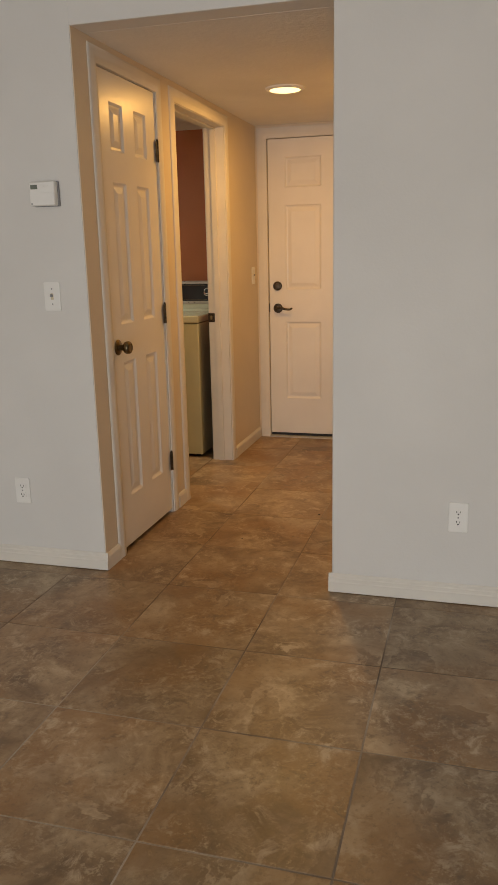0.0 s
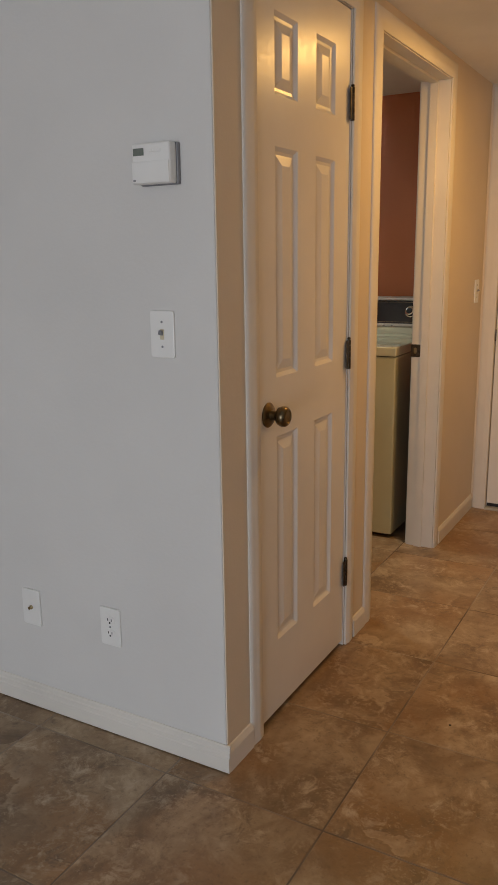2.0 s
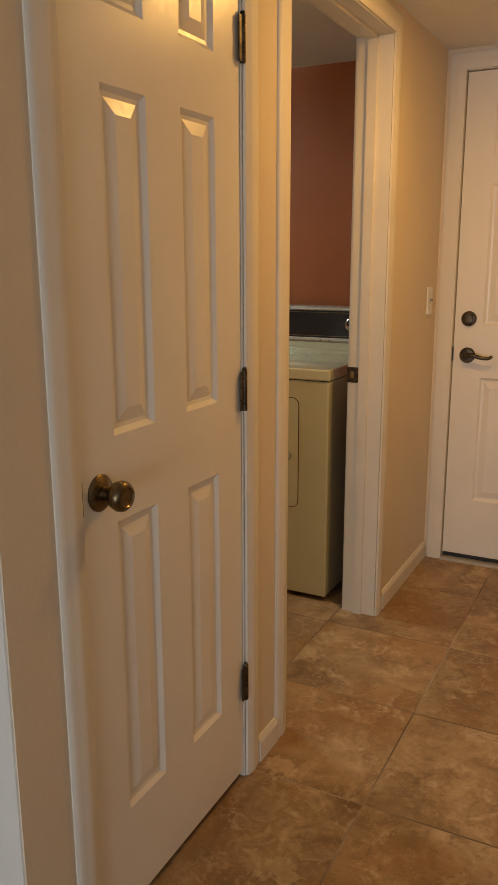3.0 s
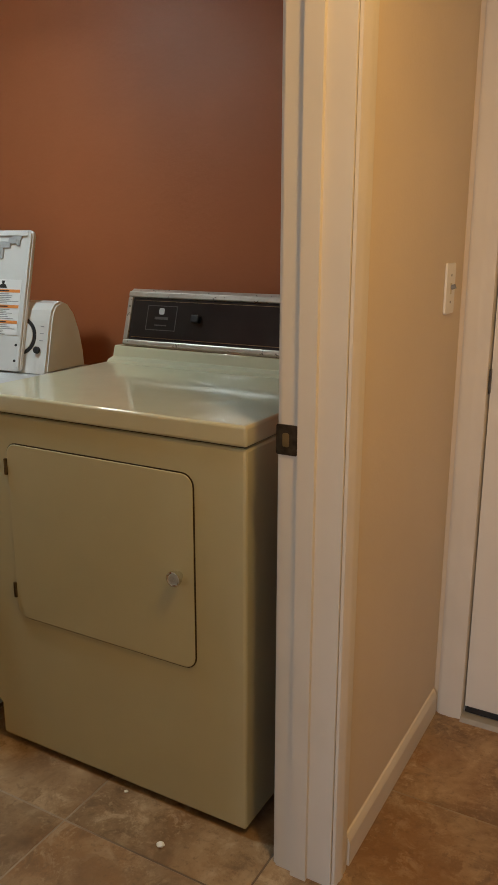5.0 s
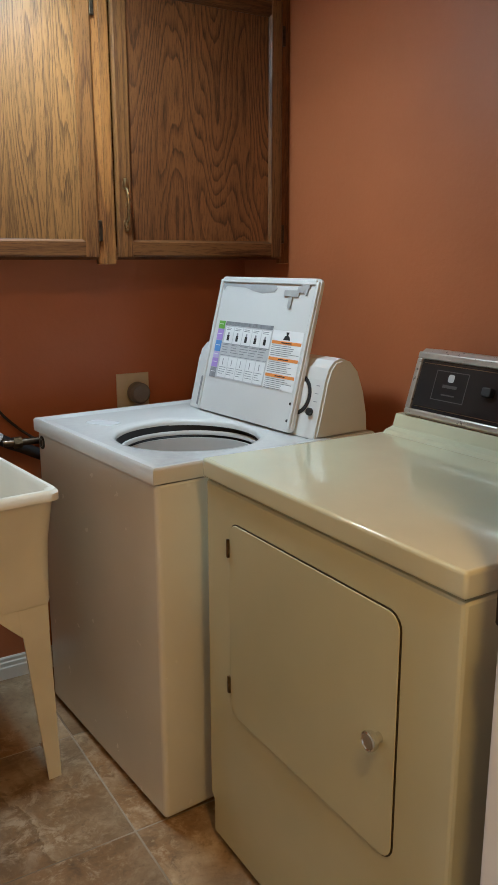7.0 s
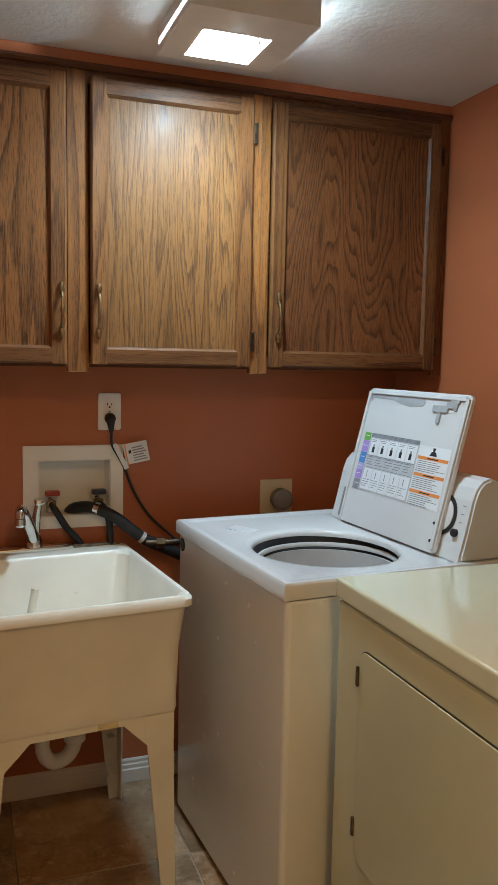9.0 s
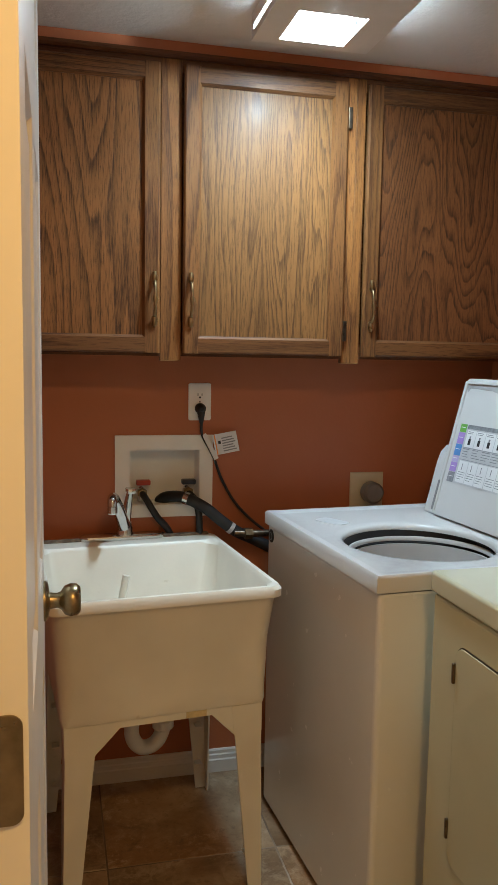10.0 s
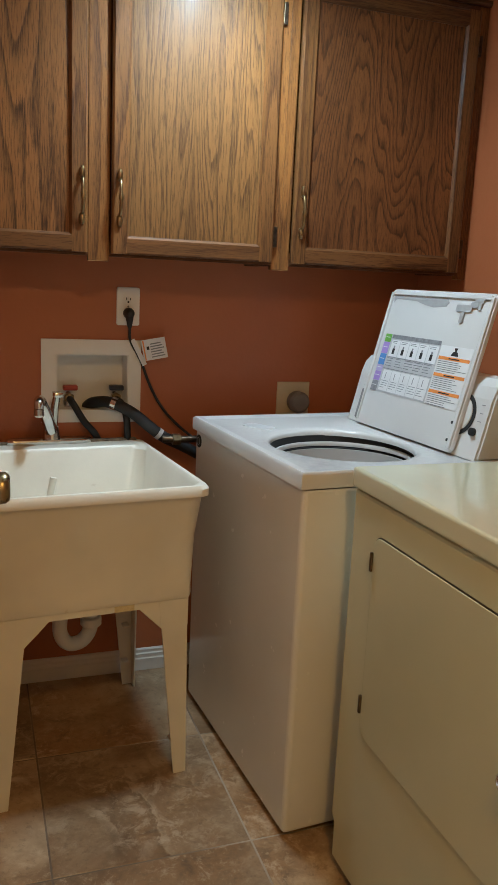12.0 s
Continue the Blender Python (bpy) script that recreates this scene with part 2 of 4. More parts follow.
M_IVORY = plain("ivory_plate", (0.62, 0.55, 0.38), 0.4, vary=0.03, scale=20)
M_SCREEN = plain("lcd", (0.16, 0.18, 0.15), 0.25, vary=0.05, scale=30)
M_SILVER = plain("brushed_silver", (0.60, 0.58, 0.53), 0.3, 0.7, vary=0.06, scale=40)
M_CHART = plain("chart_paper", (0.50, 0.51, 0.53), 0.55, vary=0.04, scale=60)
M_PAPER = plain("label_paper", (0.72, 0.73, 0.74), 0.55, vary=0.02, scale=20)
M_INK = plain("grey_ink", (0.24, 0.25, 0.27), 0.6, vary=0.15, scale=90)
M_RED = plain("red_lever", (0.42, 0.05, 0.03), 0.4)
M_BLUE = plain("blue_lever", (0.02, 0.03, 0.07), 0.4)
M_LABEL_ORANGE = plain("label_orange", (0.75, 0.27, 0.06), 0.5)
M_LABEL_GREEN = plain("label_green", (0.16, 0.42, 0.06), 0.5)
M_LABEL_PURPLE = plain("label_purple", (0.36, 0.24, 0.62), 0.5)
M_LABEL_BLUE = plain("label_blue", (0.10, 0.26, 0.60), 0.5)
M_LABEL_LILAC = plain("label_lilac", (0.46, 0.40, 0.66), 0.5)
M_TAPE = plain("masking_tape", (0.66, 0.55, 0.30), 0.6, vary=0.08, scale=60)
M_DISC = glow("hall_diffuser", (1.0, 0.82, 0.42), 1.9)
M_BULB = glow("bulb_glow", (0.97, 0.98, 1.0), 14.0)
M_BOXWHITE = plain("fixture_enamel", (0.80, 0.79, 0.76), 0.4, vary=0.03, scale=12)


# ---- mesh helpers ----
ORIGIN = {}


def thing(name, at, label, category, group="", kind="", rz=0.0):
    """An Empty at a thing's base. Its parts are given in the room's metres, before the turn rz about that base."""
    ob = new(name)
    ob.empty_display_size = 0.1
    ob.matrix_basis = pose(*at, 0, 0, rz)
    ORIGIN[ob] = Vector(at)
    return tagged(ob, label, category, group, kind)


def part(name, bm, mat, parent=None, label="", smooth=False):
    """One mesh object, under a thing or a part. smooth: True, or "box" for large flat faces between round edges."""
    if smooth == "box":
        flats = [f for f in bm.faces if f.calc_area() > 0.0015]
        bmesh.ops.inset_individual(bm, faces=flats, thickness=0.0012, use_even_offset=True)
    if parent:
        bmesh.ops.translate(bm, verts=bm.verts, vec=-ORIGIN[parent])
    me = bpy.data.meshes.new(name)
    bm.to_mesh(me)
    bm.free()
    if smooth:
        me.shade_smooth()
        me.set_sharp_from_angle(angle=radians(38))
    me.materials.append(mat)
    ob = new(name, me)
    if parent:
        ob.parent = parent
        ORIGIN[ob] = ORIGIN[parent]
    if label:
        ob["label"] = label
    return ob


def box(x0, x1, y0, y1, z0, z1, bevel=0.0, seg=2, bm=None):
    own = bmesh.new()
    bmesh.ops.create_cube(own, size=1)
    bmesh.ops.scale(own, vec=(abs(x1 - x0), abs(y1 - y0), abs(z1 - z0)), verts=own.verts)
    bmesh.ops.translate(own, vec=((x0 + x1) / 2, (y0 + y1) / 2, (z0 + z1) / 2), verts=own.verts)
    if bevel:
        bmesh.ops.bevel(own, geom=own.edges[:], offset=bevel, segments=seg, affect="EDGES", profile=0.5)
    return join(bm, own)


def join(bm, own):
    if bm is None:
        return own
    me = bpy.data.meshes.new("tmp")
    own.to_mesh(me)
    own.free()
    bm.from_mesh(me)
    bpy.data.meshes.remove(me)
    return bm


def prism(points, axis, a, b, bevel=0.0, bm=None):
    """A polygon pushed along an axis from a to b. Points are the other two coordinates in order x, y, z."""
    own = bmesh.new()
    put = {"x": lambda p, k: (k, p[0], p[1]), "y": lambda p, k: (p[0], k, p[1]), "z": lambda p, k: (p[0], p[1], k)}[axis]
    lo, hi = [own.verts.new(put(p, a)) for p in points], [own.verts.new(put(p, b)) for p in points]
    own.faces.new(lo)
    own.faces.new(hi[::-1])
    for i in range(len(points)):
        j = (i + 1) % len(points)
        own.faces.new((lo[j], lo[i], hi[i], hi[j]))
    bmesh.ops.recalc_face_normals(own, faces=own.faces)
    if bevel:
        bmesh.ops.bevel(own, geom=own.edges[:], offset=bevel, segments=2, affect="EDGES", profile=0.5)
    return join(bm, own)


def lathe(profile, m, seg=24, bm=None, ring=False):
    """Radius and height pairs turned about the local z of the pose m; a ring closes on itself and stays open in the middle."""
    own = bmesh.new()
    rings = [[own.verts.new(m @ Vector((r * math.cos(2 * math.pi * k / seg), r * math.sin(2 * math.pi * k / seg), h))) for k in range(seg)] for r, h in profile]
    for p, q in zip(rings, rings[1:] + rings[:1] if ring else rings[1:]):
        for k in range(seg):
            own.faces.new((p[k], p[(k + 1) % seg], q[(k + 1) % seg], q[k]))
    if not ring:
        own.faces.new(rings[0][::-1])
        own.faces.new(rings[-1])
    bmesh.ops.recalc_face_normals(own, faces=own.faces)
    return join(bm, own)


def smooth_line(points, steps=6):
    """A Catmull-Rom line through the points."""
    p = [Vector(q) for q in points]
    p = [2 * p[0] - p[1], *p, 2 * p[-1] - p[-2]]
    out = []
    for a, b, c, d in zip(p, p[1:], p[2:], p[3:]):
        for k in range(steps):
            t = k / steps
            out.append(0.5 * (2 * b + (c - a) * t + (2 * a - 5 * b + 4 * c - d) * t * t + (3 * b - a - 3 * c + d) * t ** 3))
    return [*out, p[-2]]


def tube(points, radius, seg=10, bm=None, steps=6):
    """A round tube along a smooth line. radius: one number, or one for each of the ends."""
    own = bmesh.new()
    line = smooth_line(points, steps) if steps else [Vector(q) for q in points]
    r0, r1 = radius if isinstance(radius, tuple) else (radius, radius)
    rings, side = [], None
    for i, q in enumerate(line):
        ahead = (line[min(i + 1, len(line) - 1)] - line[max(i - 1, 0)]).normalized()
        side = ahead.orthogonal().normalized() if side is None else (side - ahead * side.dot(ahead)).normalized()
        up = ahead.cross(side)
        r = r0 + (r1 - r0) * i / (len(line) - 1)
        rings.append([own.verts.new(q + r * (math.cos(2 * math.pi * k / seg) * side + math.sin(2 * math.pi * k / seg) * up)) for k in range(seg)])
    for p, q in zip(rings, rings[1:]):
        for k in range(seg):
            own.faces.new((p[k], p[(k + 1) % seg], q[(k + 1) % seg], q[k]))
    own.faces.new(rings[0][::-1])
    own.faces.new(rings[-1])
    bmesh.ops.recalc_face_normals(own, faces=own.faces)
    return join(bm, own)


def slab(points, lo, hi, m, bevel=0.0, bm=None):
    """A flat polygon in the local x, y of the pose m, with thickness from lo to hi along its z."""
    own = prism(points, "z", lo, hi, bevel)
    bmesh.ops.transform(own, matrix=m, verts=own.verts)
    return join(bm, own)


def rounded(x0, x1, y0, y1, r, seg=5):
    """The corners of a rounded rectangle."""
    out = []
    for cx, cy, a in ((x1 - r, y1 - r, 0), (x0 + r, y1 - r, 90), (x0 + r, y0 + r, 180), (x1 - r, y0 + r, 270)):
        out += [(cx + r * math.cos(radians(a + 90 * k / seg)), cy + r * math.sin(radians(a + 90 * k / seg))) for k in range(seg + 1)]
    return out


def holed(outer, inner, axis, a, b):
    """A board with a rectangular hole. outer and inner: lo, hi, lo, hi of the two coordinates other than the axis."""
    bm = bmesh.new()
    put = {"x": lambda p, k: (k, *p), "y": lambda p, k: (p[0], k, p[1]), "z": lambda p, k: (*p, k)}[axis]
    rings = []
    for k in (a, b):
        for lo0, hi0, lo1, hi1 in (outer, inner):
            rings.append([bm.verts.new(put(p, k)) for p in ((lo0, lo1), (hi0, lo1), (hi0, hi1), (lo0, hi1))])
    o0, i0, o1, i1 = rings
    for p, q in ((o0, i0), (i0, i1), (i1, o1), (o1, o0)):
        for k in range(4):
            bm.faces.new((p[k], p[(k + 1) % 4], q[(k + 1) % 4], q[k]))
    bmesh.ops.recalc_face_normals(bm, faces=bm.faces)
    return bm


# ---- the plan, in metres ----
WALL_X = -1.30      # hall face of the wall with the doors
ROOM_X = -1.425     # its laundry face
EAST_X = -0.325     # hall's east wall
LIVING_Y = 3.05     # living room wall with the opening
END_Y = 5.62        # hall end wall with the entry door
LOW = 2.135         # low ceiling of hall and laundry
HIGH = 2.44
WEST_X = -3.24      # laundry wall with the cabinets
NORTH_Y = 5.64      # laundry wall behind the machines
SOUTH_Y = 3.98
TOP = 2.62          # walls run past the low ceilings


def structure(name, bm, mat, label, category, smooth=False):
    return tagged(part(name, bm, mat, None, "", smooth), label, category, "", "structure")


def wall_pieces(name, rows, mat, label):
    for r in rows:
        structure(name, box(*r), mat, label, "wall")


def boxes(*rows):
    bm = None
    for r in rows:
        bm = box(*r, bm=bm)
    return bm


# living room shell
structure("wall_living_west_part", box(-4.1, WALL_X - 0.003, LIVING_Y, 3.17, 0, TOP, 0.004), M_WALL, "off-white painted wall beside the hall opening", "wall")
structure("wall_living_east_part", box(EAST_X, 2.1, LIVING_Y, 3.17, 0, TOP, 0.006), M_WALL, "off-white painted wall beside the hall opening", "wall")
structure("wall_header", box(WALL_X - 0.01, EAST_X + 0.01, LIVING_Y + 0.002, 3.168, LOW, TOP, 0.004), M_WALL, "off-white header over the hall opening", "wall")
structure("wall_living_west", box(-4.1, -4.0, -3.3, LIVING_Y, 0, TOP), M_WALL, "off-white plain living room wall", "wall")
structure("wall_living_east", box(2.0, 2.1, -3.3, LIVING_Y, 0, TOP), M_WALL, "off-white plain living room wall", "wall")
wall_pieces("wall_living_south", ((-4.0, -1.25, -3.3, -3.18, 0, TOP), (1.65, 2.0, -3.3, -3.18, 0, TOP), (-1.25, 1.65, -3.3, -3.18, 2.12, TOP)), M_WALL, "unseen off-white wall with a wide opening assumed for the daylight")
structure("ceiling_living", box(-4.0, 2.0, -3.18, LIVING_Y, HIGH, HIGH + 0.1), M_CEIL, "white textured living room ceiling", "ceiling")

# hall
wall_pieces("wall_hall_west", (
    (WALL_X - 0.0035, WALL_X, 3.054, 3.17, 0, TOP),
    (-1.365, WALL_X, 3.17, 3.235, 0, TOP), (-1.365, WALL_X, 3.235, 3.855, 2.055, TOP), (-1.365, WALL_X, 3.855, 4.08, 0, TOP),
    (-1.365, WALL_X, 4.08, 4.925, 2.05, TOP), (-1.365, WALL_X, 4.925, END_Y, 0, TOP)), M_HALL, "cream painted hall wall with two doorways")
structure("wall_hall_east", box(EAST_X, -0.2, 3.17, 5.76, 0, TOP), M_HALL, "cream painted plain hall wall", "wall")
wall_pieces("wall_hall_end", ((-1.425, -1.235, END_Y, 5.76, 0, TOP), (-0.355, EAST_X, END_Y, 5.76, 0, TOP), (-1.235, -0.355, END_Y, 5.76, 2.065, TOP)), M_HALL, "cream painted hall end wall round the entry door")
structure("wall_behind_entry", box(-1.5, -0.1, 5.765, 5.85, -0.1, TOP), M_WALL, "plain wall closing the entry", "wall")
structure("ceiling_hall", box(-1.365, EAST_X, 3.168, 5.76, LOW, LOW + 0.12), M_CEIL, "low white lightly textured hall ceiling", "ceiling")

# laundry room
wall_pieces("wall_laundry_east", (
    (ROOM_X, -1.3655, 3.17, 3.235, 0, TOP), (ROOM_X, -1.3655, 3.235, 3.855, 2.055, TOP), (ROOM_X, -1.3655, 3.855, 4.08, 0, TOP),
    (ROOM_X, -1.3655, 4.08, 4.925, 2.05, TOP), (ROOM_X, -1.3655, 4.925, NORTH_Y, 0, TOP)), M_ORANGE, "terracotta painted wall round the laundry doorway")
structure("wall_laundry_west", holed((3.17, 5.76, 0, TOP), (4.43, 4.65, 0.882, 1.055), "x", WEST_X - 0.12, WEST_X), M_ORANGE, "terracotta painted laundry wall with a recessed valve box", "wall")
structure("wall_laundry_north", box(WEST_X, ROOM_X, NORTH_Y, 5.76, 0, TOP), M_ORANGE, "terracotta orange wall behind the machines", "wall")
structure("wall_laundry_south", box(WEST_X, ROOM_X, SOUTH_Y - 0.12, SOUTH_Y, 0, TOP), M_ORANGE, "terracotta painted plain laundry wall", "wall")
structure("ceiling_laundry", box(WEST_X, ROOM_X, 3.17, NORTH_Y, LOW + 0.008, LOW + 0.12), M_CEIL, "white textured laundry ceiling", "ceiling")


# ---- trim ----
BASE_PROFILE = ((0, 0.0), (0.012, 0.0), (0.012, 0.040), (0.009, 0.044), (0.009, 0.056), (0.006, 0.060), (0.006, 0.070), (0.003, 0.075), (0, 0.075))


HALL_PROFILE = ((0, 0.0), (0.011, 0.0), (0.011, 0.056), (0.009, 0.062), (0.004, 0.072), (0, 0.074))


def baseboard(wall, normal, at, a, b, mat=M_TRIM, lift=0.0):
    """A stepped baseboard along a wall. normal: '+x', '-x', '+y' or '-y'."""
    sign = 1 if normal[0] == "+" else -1
    pts = [(at + sign * d, z + lift) for d, z in (HALL_PROFILE if "hall" in wall else BASE_PROFILE)]
    bm = prism(pts, "y" if normal[1] == "x" else "x", a, b)
    structure("baseboard", bm, mat, "white stepped baseboard along the " + wall, "baseboard")


baseboard("living room wall", "-y", LIVING_Y, -4.0, WALL_X + 0.012, lift=0.003)
baseboard("living room wall", "-y", LIVING_Y, EAST_X - 0.012, 2.0, lift=0.003)
baseboard("hall wall", "+x", WALL_X, LIVING_Y, 3.176)
baseboard("hall wall", "+x", WALL_X, 3.916, 4.023)
baseboard("hall wall", "+x", WALL_X, 4.982, END_Y - 0.013)
baseboard("hall wall", "-x", EAST_X, LIVING_Y, END_Y - 0.013)
baseboard("laundry wall", "+x", WEST_X, SOUTH_Y, NORTH_Y)
baseboard("laundry wall", "-y", NORTH_Y, WEST_X + 0.013, ROOM_X)

CASING = ((0.0, 0.0), (0.0, 0.006), (0.004, 0.008), (0.016, 0.0088), (0.020, 0.0105), (0.034, 0.0112), (0.040, 0.0096), (0.046, 0.0094), (0.056, 0.0085), (0.062, 0.0065), (0.066, 0.003), (0.066, 0.0))


def casing(u0, u1, head, m, parent):
    """Moulded boards round an opening, mitred. Local x runs along the wall, local -y points out of it."""
    bm = bmesh.new()
    rows = []
    for w, d in CASING:
        rows.append([bm.verts.new(m @ Vector(p)) for p in ((u0 - w, -d, 0), (u0 - w, -d, head + w), (u1 + w, -d, head + w), (u1 + w, -d, 0))])
    for p, q in zip(rows, rows[1:]):
        for k in range(3):
            bm.faces.new((p[k], p[k + 1], q[k + 1], q[k]))
    for k in (0, 3):
        bm.faces.new([r[k] for r in rows])
    bmesh.ops.recalc_face_normals(bm, faces=bm.faces)
    return part("casing", bm, M_TRIM, parent, "", True)


def panel_door(name, m, width, height, columns, rows, parent, label=""):
    """A moulded six-panel door leaf, its face at local y 0 towards -y."""
    xs = sorted({0.0, width, *[c for p in columns for c in p]})
    zs = sorted({0.0, height, *[c for p in rows for c in p]})
    bm = bmesh.new()
    grid = [[bm.verts.new((x, 0, z)) for z in zs] for x in xs]
    cells = []
    for i in range(len(xs) - 1):
        for j in range(len(zs) - 1):
            f = bm.faces.new((grid[i][j], grid[i + 1][j], grid[i + 1][j + 1], grid[i][j + 1]))
            if (xs[i], xs[i + 1]) in columns and (zs[j], zs[j + 1]) in rows:
                cells.append(f)
    bm.normal_update()
    for thick, depth in ((0.004, 0.0), (0.010, -0.008), (0.008, -0.001), (0.026, 0.007), (0.004, 0.0)):
        bmesh.ops.inset_individual(bm, faces=cells, thickness=thick, depth=depth, use_even_offset=True)
    edge = [e for e in bm.edges if e.is_boundary]
    made = bmesh.ops.extrude_edge_only(bm, edges=edge)["geom"]
    verts = [v for v in made if isinstance(v, bmesh.types.BMVert)]
    bmesh.ops.translate(bm, vec=(0, 0.035, 0), verts=verts)
    bmesh.ops.holes_fill(bm, edges=[e for e in made if isinstance(e, bmesh.types.BMEdge)], sides=0)
    bmesh.ops.recalc_face_normals(bm, faces=bm.faces)
    bmesh.ops.transform(bm, matrix=m, verts=bm.verts)
    return part(name, bm, M_DOOR, parent, label)


def knob(m, parent, mat=M_BRASS):
    """A round door knob with its rose; local z points out of the door."""
    k = part("door_knob", lathe(((0.034, 0), (0.034, 0.003), (0.030, 0.007), (0.014, 0.010), (0.0125, 0.022), (0.015, 0.028), (0.024, 0.034), (0.028, 0.044), (0.027, 0.054), (0.022, 0.060), (0.018, 0.061), (0.016, 0.0585), (0.005, 0.0585)), m), mat, parent, "tarnished brass door knob", True)
    part("latch_plate", slab(rounded(-0.0125, 0.0125, -0.028, 0.028, 0.003), 0, 0.0015, m @ Matrix.Translation((0, 0, -0.0012))), mat, k)
    return k


def hinge(m, parent, mat=M_BRONZE):
    """A butt hinge: knuckle and leaf. Local z is the pin, local x lies along the leaf."""
    bm = None
    for k in range(5):
        bm = lathe(((0.0055, 0.0), (0.0068, 0.0008), (0.0068, 0.0178), (0.0055, 0.0186)), m @ pose(0, 0, -0.047 + 0.019 * k), 12, bm)
    bm = lathe(((0.004, 0), (0.006, 0.002), (0.005, 0.006), (0.001, 0.008)), m @ pose(0, 0, 0.048), 10, bm)
    leaf = box(-0.018, 0.0, -0.002, 0.002, -0.045, 0.045)
    bmesh.ops.transform(leaf, matrix=m, verts=leaf.verts)
    return part("hinge", join(bm, leaf), mat, parent, "dark bronze butt hinge", True)


SIX_ROWS = ((0.22, 0.84), (0.995, 1.595), (1.71, 1.91))
ON_HALL = pose(WALL_X, 0, 0, 0, 0, 90)      # local x runs along +y, local -y points into the hall

# closet door, shut
door_1 = thing("door_1", (WALL_X, 3.245, 0), "white six-panel closet door, shut, with a brass knob", "door", "", "structure")
casing(3.242, 3.850, 2.045, ON_HALL, door_1)
part("jamb", boxes((ROOM_X, WALL_X - 0.001, 3.2355, 3.2455, 0, 2.043), (ROOM_X, WALL_X - 0.001, 3.8445, 3.8545, 0, 2.043), (ROOM_X, WALL_X - 0.001, 3.2355, 3.8545, 2.0435, 2.0545)), M_TRIM, door_1)
leaf = panel_door("door_leaf", pose(WALL_X - 0.004, 3.249, 0.020, 0, 0, 90), 0.592, 2.020, ((0.098, 0.238), (0.346, 0.486)), SIX_ROWS, door_1)
knob(pose(WALL_X - 0.004, 3.302, 0.925, 0, 90, 0), leaf, M_ANTIQUE)
part("edge_latch", box(WALL_X - 0.006, WALL_X - 0.002, 3.2495, 3.253, 0.895, 0.955), M_BRONZE, leaf)
for z in (1.782, 1.028, 0.275):
    hinge(pose(WALL_X + 0.004, 3.8435, z, 0, 0, 90), leaf)

# laundry door, open into the room
door_2 = thing("door_2", (WALL_X, 4.095, 0), "white six-panel laundry door, standing open, with a brass knob", "door", "", "structure")
casing(4.090, 4.915, 2.04, ON_HALL, door_2)
casing(-4.915, -4.090, 2.04, pose(ROOM_X, 0, 0, 0, 0, -90), door_2)
part("jamb", boxes((ROOM_X + 0.001, WALL_X - 0.001, 4.0805, 4.095, 0, 2.036), (ROOM_X + 0.001, WALL_X - 0.001, 4.910, 4.9245, 0, 2.036), (ROOM_X + 0.001, WALL_X - 0.001, 4.0805, 4.9245, 2.0365, 2.0495)), M_TRIM, door_2)
part("door_stop", boxes((-1.386, -1.352, 4.095, 4.105, 0, 2.027), (-1.386, -1.352, 4.900, 4.910, 0, 2.027), (-1.386, -1.352, 4.095, 4.910, 2.0272, 2.0363)), M_TRIM, door_2)
leaf = panel_door("door_leaf", pose(-1.470, 4.194, 0.012, 0, 0, 180), 0.790, 2.018, ((0.115, 0.340), (0.450, 0.675)), SIX_ROWS, door_2)
knob(pose(-2.198, 4.194, 0.925, -90, 0, 0), leaf)
for z in (1.80, 1.02, 0.25):
    part("hinge_leaf", slab(rounded(-0.016, 0.016, -0.045, 0.045, 0.010), 0, 0.002, pose(-1.4695, 4.174, z, 90, 0, 90) ), M_BRASS, leaf, "brass hinge leaf with rounded corners")
strike = part("strike_plate", slab(rounded(-0.021, 0.021, -0.028, 0.028, 0.004), 0, 0.002, pose(-1.411, 4.910, 0.92, 90, 0, 0)), M_BRONZE, door_2, "dark bronze strike plate")
part("latch_hole", slab(rounded(-0.006, 0.007, -0.013, 0.013, 0.004), 0, 0.0028, pose(-1.413, 4.910, 0.92, 90, 0, 0)), M_BRASS, strike)

# entry door, shut
door_3 = thing("door_3", (-1.235, END_Y, 0), "white six-panel entry door, shut, with lever and deadbolt", "door", "", "structure")
casing(-1.222, -0.368, 2.055, pose(0, END_Y, 0), door_3)
part("jamb", boxes((-1.2345, -1.222, END_Y + 0.001, 5.755, 0, 2.052), (-0.368, -0.3555, END_Y + 0.001, 5.755, 0, 2.052), (-1.2345, -0.3555, END_Y + 0.001, 5.755, 2.0525, 2.0645)), M_TRIM, door_3)
leaf = panel_door("door_leaf", pose(-1.218, 5.638, 0.016), 0.846, 2.033, ((0.112, 0.372), (0.474, 0.734)), ((0.265, 0.82), (1.035, 1.61), (1.715, 1.92)), door_3)
part("threshold", prism(((5.60, 0.0), (5.61, 0.010), (5.66, 0.014), (5.75, 0.014), (5.75, 0.0)), "x", -1.222, -0.368), M_MIDGREY, door_3, "worn grey metal threshold")
part("door_sweep", box(-1.216, -0.374, 5.634, 5.640, 0.0145, 0.030), M_BLACK, leaf)
part("deadbolt", lathe(((0.032, 0), (0.032, 0.006), (0.027, 0.014), (0.020, 0.016), (0.019, 0.022), (0.006, 0.023)), pose(-1.160, 5.638, 1.08, 90, 0, 0)), M_BRONZE, leaf, "dark bronze deadbolt", True)
